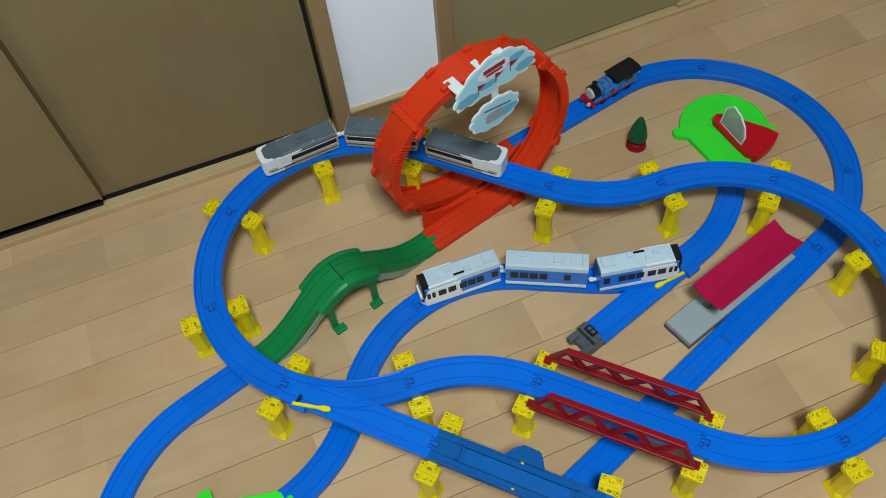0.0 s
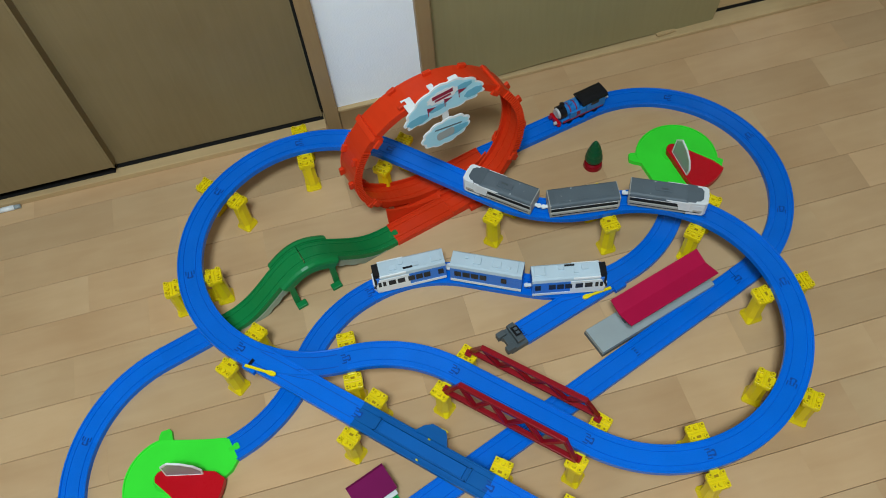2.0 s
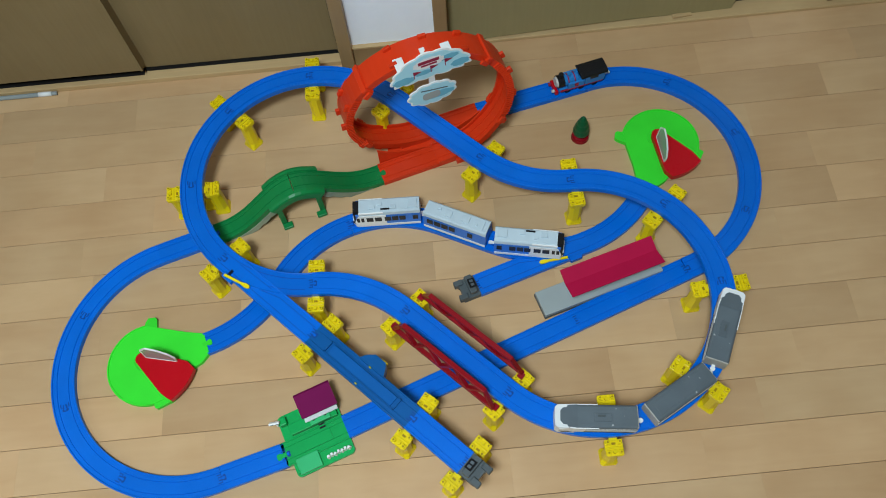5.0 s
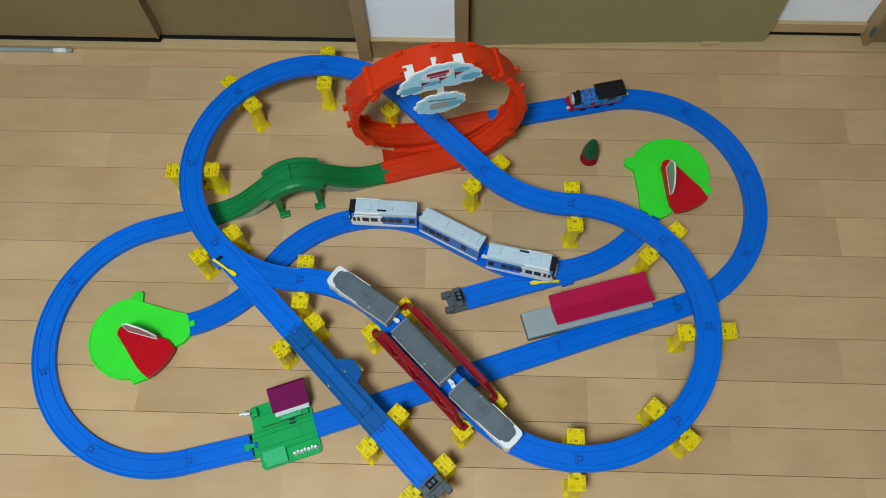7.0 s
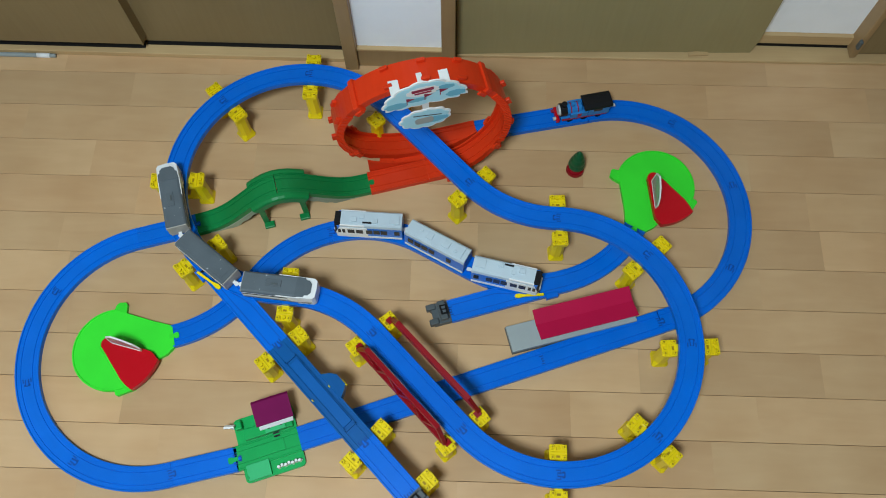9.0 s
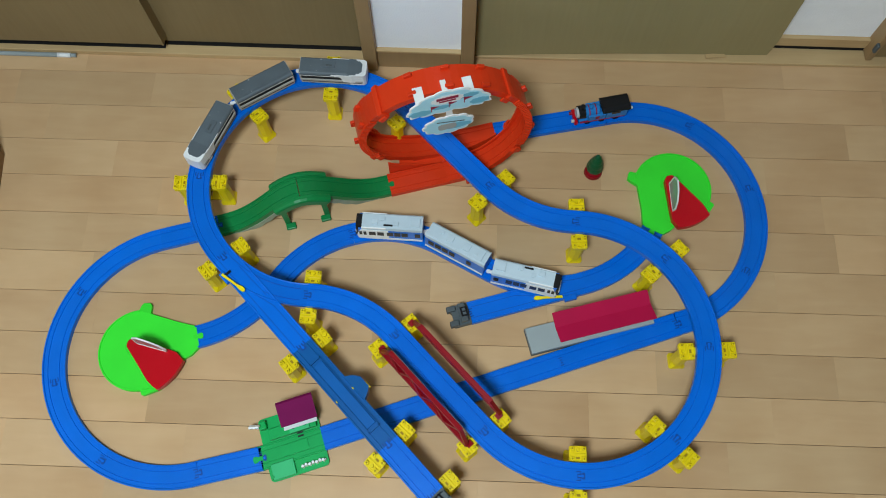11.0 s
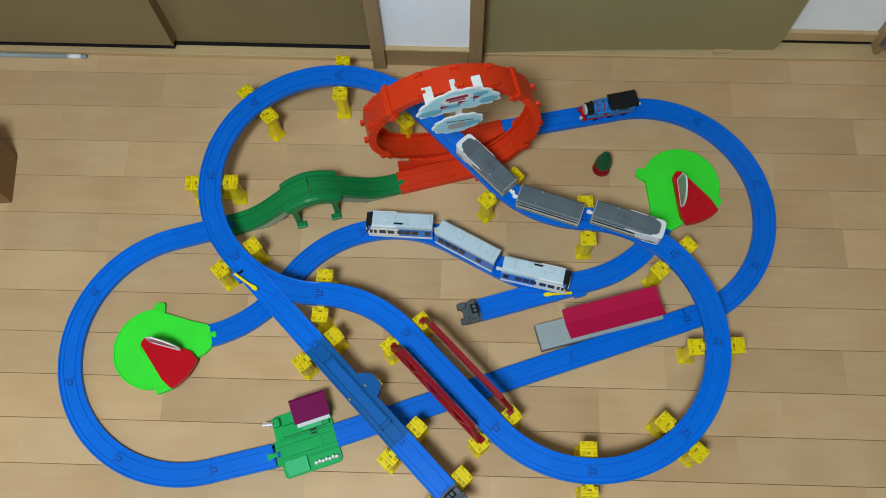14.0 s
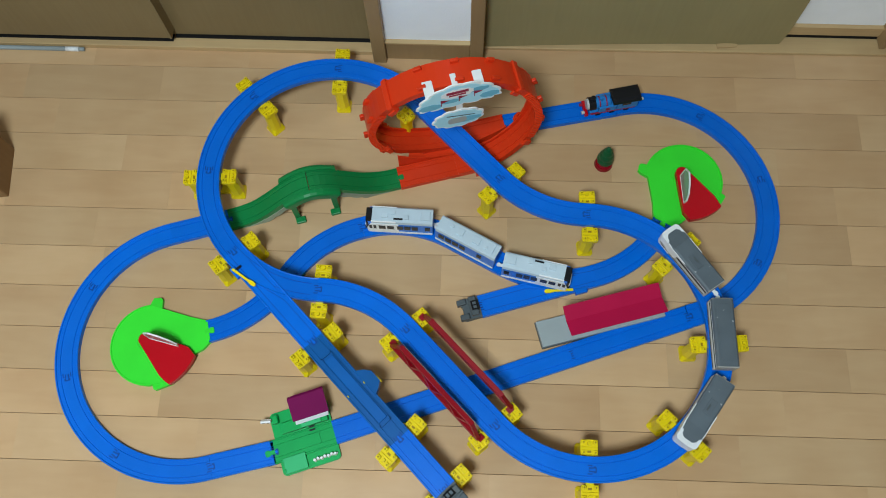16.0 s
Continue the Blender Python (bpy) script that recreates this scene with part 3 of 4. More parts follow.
for y in (-0.0135, 0.0135):
    add_box(tie_bm, (0, y, 0.004), (0.024, 0.020, 0.006), bevel=0.001)
add_box(tie_bm, (-0.009, 0, 0.004), (0.006, 0.010, 0.006))
add_box(tie_bm, (0.009, 0, 0.004), (0.006, 0.010, 0.006))
tie_bm.transform(pose(UPPER[11][0][0], UPPER[11][0][1], 0, 0, 0, UPPER[11][1]))
tagged(part("pier_tie", tie_bm, YELLOW), "flat yellow plastic tie plate between two pier columns", "pier plate")


# ---- truss bridge ----
def truss(side):
    t = thing("bridge_truss", pose(0, 0, UP + 0.004, 0, 0, -45) @ pose(0, 0.0385 if side > 0 else -0.0345, 0, 5 if side > 0 else -6), "dark red plastic lattice girder beside the raised track", "bridge girder", "bridge girders")
    bars = {"lower_chord": ((0.006, 0.0), (0.210, 0.0)), "upper_chord": ((0.028, 0.041), (0.190, 0.041))}
    ends = [((0.006, 0.0), (0.028, 0.041)), ((0.210, 0.0), (0.190, 0.041))]
    zig = [(0.028, 0.041), (0.053, 0.0), (0.077, 0.041), (0.104, 0.0), (0.131, 0.041), (0.160, 0.0), (0.190, 0.041)]

    def bar(name, a, b, w):
        d = Vector((b[0] - a[0], 0, b[1] - a[1]))
        ang = math.degrees(math.atan2(d.z, d.x))
        part(name, box(((a[0] + b[0]) / 2, 0, (a[1] + b[1]) / 2 + 0.003), (d.length + w * 0.7, 0.0080 if "chord" in name else 0.0066, w), pose(0, 0, 0, 0, -ang), bevel=0.0007), TRUSS_RED, t)

    for n, (a, b) in bars.items():
        bar(n, a, b, 0.0058)
    for a, b in ends:
        bar("end_post", a, b, 0.0056)
    for a, b in zip(zig, zig[1:]):
        bar("diagonal", a, b, 0.0056)
    part("foot", box((0.004, -side * 0.004, 0.001), (0.010, 0.010, 0.004)), TRUSS_RED, t)
    part("foot", box((0.212, -side * 0.004, 0.001), (0.010, 0.010, 0.004)), TRUSS_RED, t)


truss(1), truss(-1)


# ---- green hump bridge ----
def hump_bridge():
    g = thing("hump_bridge", pose(bridge_a[0], bridge_a[1], 0, 0, 0, TOP_H), "green plastic humped track bridge with four feet", "toy bridge")
    length, top = 1.5 * R, 0.076
    fr, n = [], 36
    def rise(x):
        u = min(1, max(0, x / length))
        u = 1 - abs(2 * u - 1)
        return top * (u * u * (3 - 2 * u)) ** 1.5
    for i in range(n + 1):
        x = length * i / n
        sl = (rise(x + 0.001) - rise(x - 0.001)) / 0.002
        fr.append(pose(x, 0, rise(x), 0, -math.degrees(math.atan(sl)), 0))
    part("deck", sweep(fr[:18] + [fr[18] @ pose(-0.0007, 0, 0)], track_section()), GREEN, g)
    part("deck", sweep([fr[18] @ pose(0.0007, 0, 0)] + fr[19:], track_section()), GREEN, g)
    part("tongue", prism(tab_outline(), DECK - 0.001, DECK + 0.0008, pose(length, 0, 0)), GREEN, g)
    mid = [f for f in fr if 0.115 < f.translation.x < 0.206]
    for s in (-1, 1):
        part("hood", sweep(mid, [(s * 0.0190, -0.007), (s * 0.0300, -0.007), (s * 0.0306, 0.0060), (s * 0.0292, 0.0100), (s * 0.0250, 0.0122), (s * 0.0190, 0.0124)]), GREEN, g)
        for a, b in ((0.022, 0.118), (0.203, 0.298)):
            xs = [a + (b - a) * k / 24 for k in range(25)]
            pts = [(x, max(0.003, rise(x) * 0.96 - 0.002)) for x in xs]
            pts += [(x, max(0.0, rise(x) * 0.96 - 0.014 - 0.004 * abs(math.sin((x - a) * 150)))) for x in xs[::-1]]
            part("side_wall", prism(pts, -0.0012, 0.0012, pose(0, s * 0.0192, 0.0004, 90)), ROCK, g, "grey stone-printed side wall")
        for x in (0.124, 0.197):
            bm = bmesh.new()
            h = rise(x)
            add_box(bm, (x, s * 0.026, h / 2), (0.010, 0.006, h), bevel=0.001)
            add_box(bm, (x + (0.004 if x < 0.16 else -0.004), s * 0.0335, 0.0035), (0.018, 0.012, 0.007), bevel=0.0015)
            part("foot", bm, GREEN, g)
    return g


hump_bridge()

# ---- orange loop ----
LOOP_H = 16.0
loop_mid = ((bridge_b[0] + loop_out[0]) / 2, (bridge_b[1] + loop_out[1]) / 2)
loop = thing("loop_track", pose(loop_mid[0], loop_mid[1], 0, 0, 0, LOOP_H), "orange-red plastic vertical loop track with ribbed outside", "loop track")
turn_back = pose(loop_mid[0], loop_mid[1], 0, 0, 0, LOOP_H).inverted()
in_p = turn_back @ Vector((*bridge_b, 0))
out_p = turn_back @ Vector((*loop_out, 0))
RING, BAND, SHIFT = 0.148, 0.023, (out_p.y - in_p.y)
ring_frames = []
for i in range(73):
    a = radians(360 * i / 72)
    y = in_p.y + SHIFT * min(1, max(0, (i / 72 - 0.08) / 0.84)) - 0.009 * (1 - math.cos(a)) / 2
    ring_frames.append(Matrix.Translation((RING * math.sin(a), y, 0.004 + RING - RING * math.cos(a))) @ pose(0, 0, 0, 0, -math.degrees(a), 0))
band = [(BAND, 0.0), (BAND, 0.0125), (BAND - 0.003, 0.0125), (BAND - 0.003, 0.005), (0.010, 0.005), (0.0096, 0.0035), (0.0084, 0.0035), (0.008, 0.005)]
band = band + [(-u, w) for u, w in band[::-1]]
for a, b in ((0, 12), (12, 27), (27, 45), (45, 60), (60, 72)):
    part("ring_segment", sweep(ring_frames[a:b + 1], band), ORANGE, loop, smooth=False)
bm = bmesh.new()
for lo, hi in ((13.5, 25.5), (47.5, 62)):
    k = int((hi - lo) * 2.4)
    for j in range(k):
        x = lo + (hi - lo) * j / k
        i = int(x)
        f = ring_frames[i].lerp(ring_frames[i + 1], x - i)
        for s in (-1, 1):
            add_box(bm, f @ Vector((0, s * (BAND + 0.0008), 0.0062)), (0.0022, 0.0034, 0.0130), f.to_quaternion().to_matrix().to_4x4())
tagged(part("ribs", bm, ORANGE, loop), kind="stuff")
for i in (12, 27, 45, 60):
    f = ring_frames[i]
    bm = bmesh.new()
    rot = f.to_quaternion().to_matrix().to_4x4()
    add_box(bm, f @ Vector((0, 0, -0.0015)), (0.010, 2 * BAND + 0.006, 0.005), rot, 0.001)
    for s in (-1, 1):
        add_box(bm, f @ Vector((0, s * (BAND + 0.002), 0.006)), (0.010, 0.005, 0.018), rot, 0.001)
        add_box(bm, f @ Vector((0.006, s * (BAND + 0.005), 0.010)), (0.016, 0.004, 0.009), rot, 0.001)
    part("coupling", bm, ORANGE, loop)
for i in (8, 17, 22, 31, 35.5, 40, 49.5, 54, 64):
    k = int(i)
    f = ring_frames[k].lerp(ring_frames[k + 1], i - k)
    rot = f.to_quaternion().to_matrix().to_4x4()
    for s in (-1, 1):
        part("lug", box(f @ Vector((0, s * (BAND - 0.006), -0.003)), (0.014, 0.006, 0.008), rot, 0.0012), ORANGE, loop)
for end, inner, outer in ((in_p, in_p.x, 0.055), (out_p, -0.055, out_p.x)):
    k = 10
    fr = [pose(inner + (outer - inner) * j / k, end.y, 0.0) for j in range(k + 1)]
    part("approach", sweep(fr, [(u * 1.08, w) for u, w in track_section()]), ORANGE, loop)
part("base_plate", prism([(in_p.x + 0.03, in_p.y - 0.02), (0.075, in_p.y - 0.02), (0.085, in_p.y + 0.01), (0.085, out_p.y + 0.02), (-0.07, out_p.y + 0.02), (-0.085, in_p.y + 0.03)], 0.0005, 0.0045), ORANGE, loop)
part("side_clip", box((0.045, in_p.y - 0.025, 0.006), (0.026, 0.010, 0.012), bevel=0.0012), ORANGE, loop)
part("side_clip", box((-0.06, out_p.y + 0.025, 0.006), (0.026, 0.010, 0.012), bevel=0.0012), ORANGE, loop)
part("guide_fin", prism([(0, 0), (0.10, 0), (0.05, 0.012), (0.018, 0.028), (0.0, 0.042)], -0.0014, 0.0014, pose(in_p.x + 0.006, in_p.y + 0.024, 0.008, 90)), ORANGE, loop)
part("guide_fin", prism([(0, 0), (-0.10, 0), (-0.05, 0.012), (-0.018, 0.028), (0.0, 0.042)], -0.0014, 0.0014, pose(out_p.x - 0.006, out_p.y - 0.024, 0.008, 90)), ORANGE, loop)


def cloud(w, h, bumps, seed):
    """A cloud's outline: an oval with scallops."""
    r = random.Random(seed)
    size = [r.uniform(0.75, 1.2) for _ in range(bumps)]
    pts = []
    for i in range(bumps * 6):
        a = 2 * math.pi * i / (bumps * 6)
        q = (i / 6) % 1
        k = 1 + 0.11 * size[(i // 6) % bumps] * (math.sin(math.pi * q) - 0.5)
        pts.append((w / 2 * k * math.cos(a), h / 2 * k * math.sin(a)))
    return pts


def bent(pts, k):
    return [(x, y + k * x * x) for x, y in pts]


top_f = ring_frames[36]
sign_y = top_f.translation.y - BAND - 0.028
sign = pose(-0.003, sign_y, 0.317, 90, -2, 0)
plate = part("cloud_sign", prism(bent(cloud(0.130, 0.059, 13, 3), -4.0), -0.0012, 0.0012, sign), WHITE, loop, "white-edged cloud-shaped sign with printed sky")
part("print", prism(bent(cloud(0.123, 0.053, 13, 3), -4.0), 0.0013, 0.0017, sign), SKY_CARD, plate, "pale sky-blue print")
for x, y, w, h in ((-0.045, -0.018, 0.035, 0.016), (0.048, -0.016, 0.030, 0.016), (-0.012, -0.012, 0.030, 0.010), (0.030, 0.006, 0.034, 0.012)):
    part("shade_print", prism(cloud(w, h, 7, 5), 0.0018, 0.0020, sign @ pose(x, y, 0)), MID_CARD, plate, "deeper blue cloud print")
part("title_field", prism(cloud(0.050, 0.023, 12, 8), 0.0021, 0.0024, sign @ pose(-0.002, 0.008, 0)), WHITE, plate, "white field with dark red marks")
for y, w, h in ((0.0115, 0.034, 0.0065), (0.0045, 0.026, 0.0036)):
    part("mark", box(sign @ Vector((-0.002, y, 0.0027)), (w, 0.0005, h), sign.to_quaternion().to_matrix().to_4x4() @ pose(0, 0, 0, 90)), CARD_RED, plate, "dark red printed bar")
for x, y in ((-0.028, -0.012), (0.0, -0.009), (0.024, -0.005)):
    bm = bmesh.new()
    add_prism(bm, [(0, 0), (0.013, 0.005), (0, 0.009)], 0.0022, 0.0025, sign @ pose(x, y, 0))
    add_prism(bm, [(-0.0006, -0.007), (0.0006, -0.007), (0.0006, 0.009), (-0.0006, 0.009)], 0.0022, 0.0025, sign @ pose(x, y, 0))
    part("pennant", bm, CARD_RED, plate, "dark red pennant print")
low = sign @ pose(-0.003, -0.072, 0)
small = part("cloud_sign", prism(cloud(0.082, 0.052, 11, 9), -0.0012, 0.0012, low), WHITE, loop, "smaller white-edged cloud-shaped sign below")
part("print", prism(cloud(0.076, 0.046, 11, 9), 0.0013, 0.0017, low), SKY_CARD, small, "pale sky-blue print")
part("shade_print", prism(cloud(0.05, 0.016, 7, 4), 0.0018, 0.0020, low @ pose(0.012, -0.006, 0)), MID_CARD, small)
part("picture", prism(rounded(0.030, 0.017, 0.006), 0.0021, 0.0024, low @ pose(-0.002, -0.003, 0)), CARD_GREY, small, "grey printed aircraft-like shape")
part("picture_bar", box(low @ Vector((0.004, 0.010, 0.0023)), (0.046, 0.0005, 0.0018), low.to_quaternion().to_matrix().to_4x4() @ pose(0, 0, 0, 90) @ pose(0, 0, 0, 0, -12, 0)), DARK_GREY, small)
part("hanger", prism(rounded(0.010, 0.026, 0.002), -0.0010, 0.0010, sign @ pose(0.0, -0.035, -0.001)), WHITE, loop, "white hanger")
for x, w in ((-0.043, 0.016), (-0.002, 0.009), (0.036, 0.015)):
    bm = bmesh.new()
    top_z = 0.004 + RING + math.sqrt(RING ** 2 - x * x) + 0.0022
    add_box(bm, (x, sign_y + 0.0240, top_z), (w, 0.044, 0.003), bevel=0.0008)
    add_box(bm, (x, sign_y + 0.0035, top_z + 0.006), (w, 0.003, 0.020), bevel=0.0008)
    part("clip", bm, WHITE, loop, "white clip over the ring")


# ---- turntables ----
def turntable(c, tab_angle, mirror, reach, label):
    t = thing("turntable", pose(c[0], c[1], 0, 0, 0, tab_angle), label, "turntable", "turntables")
    rad = 0.072
    out = []
    n = 72
    for i in range(n):
        a = 360.0 * i / n
        out.append((rad * math.cos(radians(a)), rad * math.sin(radians(a))))
    # a neck leads to the joining track
    body = [p for p in out if math.degrees(math.atan2(p[1], p[0])) > 82 or math.degrees(math.atan2(p[1], p[0])) < -28]
    body.sort(key=lambda p: math.degrees(math.atan2(p[1], p[0])) % 360)
    pts = [(reach, -0.019), (reach, 0.019), (reach - 0.030, 0.034)] + body + [(reach - 0.015, -0.030)]
    pts = [(x, y * mirror) for x, y in pts]
    part("plate", prism(pts, 0.0, 0.0095, bevel=0.0016), LIME, t)
    a = radians(78 * mirror)
    part("lug", prism([(-0.012, -0.012), (0.013, -0.012), (0.013, 0.008), (0.010, 0.012), (-0.002, 0.012), (-0.006, 0.006)], 0.0, 0.009, pose(rad * math.cos(a), rad * math.sin(a), 0, 0, 0, math.degrees(a) - 90), bevel=0.0015), LIME, t)
    a = radians(-82 * mirror)
    part("lug", prism(rounded(0.034, 0.012, 0.004), 0.0, 0.009, pose((rad + 0.002) * math.cos(a), (rad + 0.002) * math.sin(a), 0, 0, 0, math.degrees(a) - 90), bevel=0.0015), LIME, t)
    part("tongue", prism(tab_outline(), 0.006, 0.0100, pose(reach, 0, 0)), LIME, t)
    bm = bmesh.new()
    pv = (-0.006, 0.008 * mirror)
    ring = [Matrix.Translation((pv[0], pv[1], 0)) @ pose(0.017 * math.cos(radians(b)), 0.017 * math.sin(radians(b)), 0, 0, 0, b + 90) for b in range(0, 360, 15)]
    add_sweep(bm, ring, [(-0.0012, 0.009), (0.0012, 0.009), (0.0012, 0.0108), (-0.0012, 0.0108)], True)
    part("pivot_ring", bm, LIME, t)
    rim = [pose(rad * 0.975 * math.cos(radians(b * mirror)), rad * 0.975 * math.sin(radians(b * mirror)), 0, 0, 0, (b + 90) * mirror) for b in range(84, 331, 6)]
    part("rim", sweep(rim, [(-0.0012, 0.0085), (0.0012, 0.0085), (0.0010, 0.0112), (-0.0010, 0.0112)]), LIME, t)
    a0, a1 = -29.0, -71.0
    fan = [(0.0115 * math.cos(radians(b)), 0.0115 * math.sin(radians(b))) for b in range(61, 200, 14)]
    arc = [(k * math.cos(radians(b)), k * math.sin(radians(b))) for b, k in ((-77, 0.070), (-74, 0.082))]
    arc += [(0.093 * math.cos(radians(a1 + (a0 - 2 - a1) * k / 10)), 0.093 * math.sin(radians(a1 + (a0 - 2 - a1) * k / 10))) for k in range(11)]
    arc += [(0.078 * math.cos(radians(a0 + 5)), 0.078 * math.sin(radians(a0 + 5))), (0.060 * math.cos(radians(a0 + 8)), 0.060 * math.sin(radians(a0 + 8)))]
    wedge = fan + arc
    wedge = [(x + pv[0], (y * mirror + pv[1])) for x, y in wedge]
    part("deck", prism(wedge, 0.010, 0.0215, bevel=0.0030), RED, t, "bright red wedge-shaped deck")
    m = pose(pv[0], pv[1], 0.021, 0, 0, a0 * mirror) @ pose(0.004, 0.004 * mirror, 0, 90, 0, 0)
    sail = [(0.002, 0.0), (0.056, 0.0), (0.059, 0.018), (0.052, 0.036), (0.038, 0.048), (0.020, 0.053), (0.006, 0.038)]
    part("screen", prism(sail, -0.0006, 0.0006, m), CLEAR, t, "clear plastic screen with a white edge")
    bm = bmesh.new()
    for p, q in zip(sail, sail[1:] + sail[:1]):
        d = Vector((q[0] - p[0], q[1] - p[1]))
        mm = m @ pose((p[0] + q[0]) / 2, (p[1] + q[1]) / 2, 0, 0, 0, math.degrees(math.atan2(d.y, d.x)))
        add_box(bm, mm.translation, (d.length, 0.0022, 0.0026), mm.to_quaternion().to_matrix().to_4x4())
    part("screen_edge", bm, WHITE, t, "white edge of the screen")
    return t


CLEAR = clear("grey_clear_plastic", (0.55, 0.62, 0.62, 1), 0.45, 0.12)
turntable((-0.446, -0.026), math.degrees(math.atan2(INNER_P[1] + 0.026, INNER_P[0] + 0.446)), 1, 0.101, "lime green toy turntable with red wedge, inside the curve")
east_tab, east_head = turned(merge_p, merge_h, 1)
turntable((0.493, 0.318), math.degrees(math.atan2(east_tab[1] - 0.318, east_tab[0] - 0.493)), -1, math.hypot(east_tab[1] - 0.318, east_tab[0] - 0.493), "lime green toy turntable with red wedge, near the tree")

# ---- platform with its roof ----
shed = thing("station_platform", pose(0.2270, 0.0145, 0, 0, 0, 16.5), "grey toy platform with a crimson gull-wing roof", "toy platform")
part("slab", box((0.111, 0, 0.0075), (0.222, 0.046, 0.015), bevel=0.001), GREY, shed)
part("slab_skirt", box((0.111, 0, 0.0035), (0.2235, 0.0475, 0.007)), DARK_GREY, shed)
roof = part("roof", sweep([pose(0.044, 0, 0), pose(0.213, 0, 0)], [(-0.026, 0.063), (0.002, 0.055), (0.026, 0.064), (0.026, 0.066), (0.002, 0.0572), (-0.026, 0.065)]), CRIMSON, shed, "crimson gull-wing roof")
for x in (0.062, 0.105, 0.150, 0.196):
    part("roof_post", box((x, 0.004, 0.0335), (0.007, 0.010, 0.039), bevel=0.001), DARK_GREY, shed)
part("roof_beam", box((0.130, 0.003, 0.0525), (0.150, 0.008, 0.003)), DARK_GREY, shed)

# ---- little fir tree ----
tree = thing("toy_tree", pose(0.348, 0.350, 0) @ Matrix.Diagonal((0.9, 0.9, 0.92, 1)), "small green plastic fir tree on a red round foot", "toy tree")
bm = bmesh.new()
add_cyl(bm, (0, 0, 0.004), 0.0190, 0.0175, 0.008, n=32)
add_cyl(bm, (0, 0, 0.0095), 0.0150, 0.0110, 0.004, n=32)
part("foot", bm, TRUSS_RED, tree, "dark red round foot", smooth=False)
part("trunk", cyl((0, 0, 0.015), 0.004, 0.004, 0.012, n=12), TREE_GREEN, tree)
bm, rings, seg = bmesh.new(), [], 40
for z, r in ((0.0180, 0.0120), (0.0195, 0.0160), (0.0225, 0.0172), (0.0285, 0.0168), (0.0335, 0.0156), (0.0350, 0.0150), (0.0368, 0.0153), (0.0440, 0.0138), (0.0480, 0.0122), (0.0494, 0.0115),
             (0.0510, 0.0117), (0.0570, 0.0096), (0.0606, 0.0080), (0.0620, 0.0073), (0.0634, 0.0074), (0.0680, 0.0050), (0.0710, 0.0032), (0.0730, 0.0015)):
    wave = 0.0 if z < 0.02 or z > 0.07 else 0.028
    rings.append([bm.verts.new((r * (1 + wave * math.sin(10 * a + z * 400)) * math.cos(a), r * (1 + wave * math.sin(10 * a + z * 400)) * math.sin(a), z)) for a in (2 * math.pi * k / seg for k in range(seg))])
for lo, hi in zip(rings, rings[1:]):
    for k in range(seg):
        bm.faces.new((lo[k], lo[(k + 1) % seg], hi[(k + 1) % seg], hi[k]))
bm.faces.new(rings[-1]), bm.faces.new(rings[0][::-1])
part("crown", bm, TREE_GREEN, tree, smooth=True)


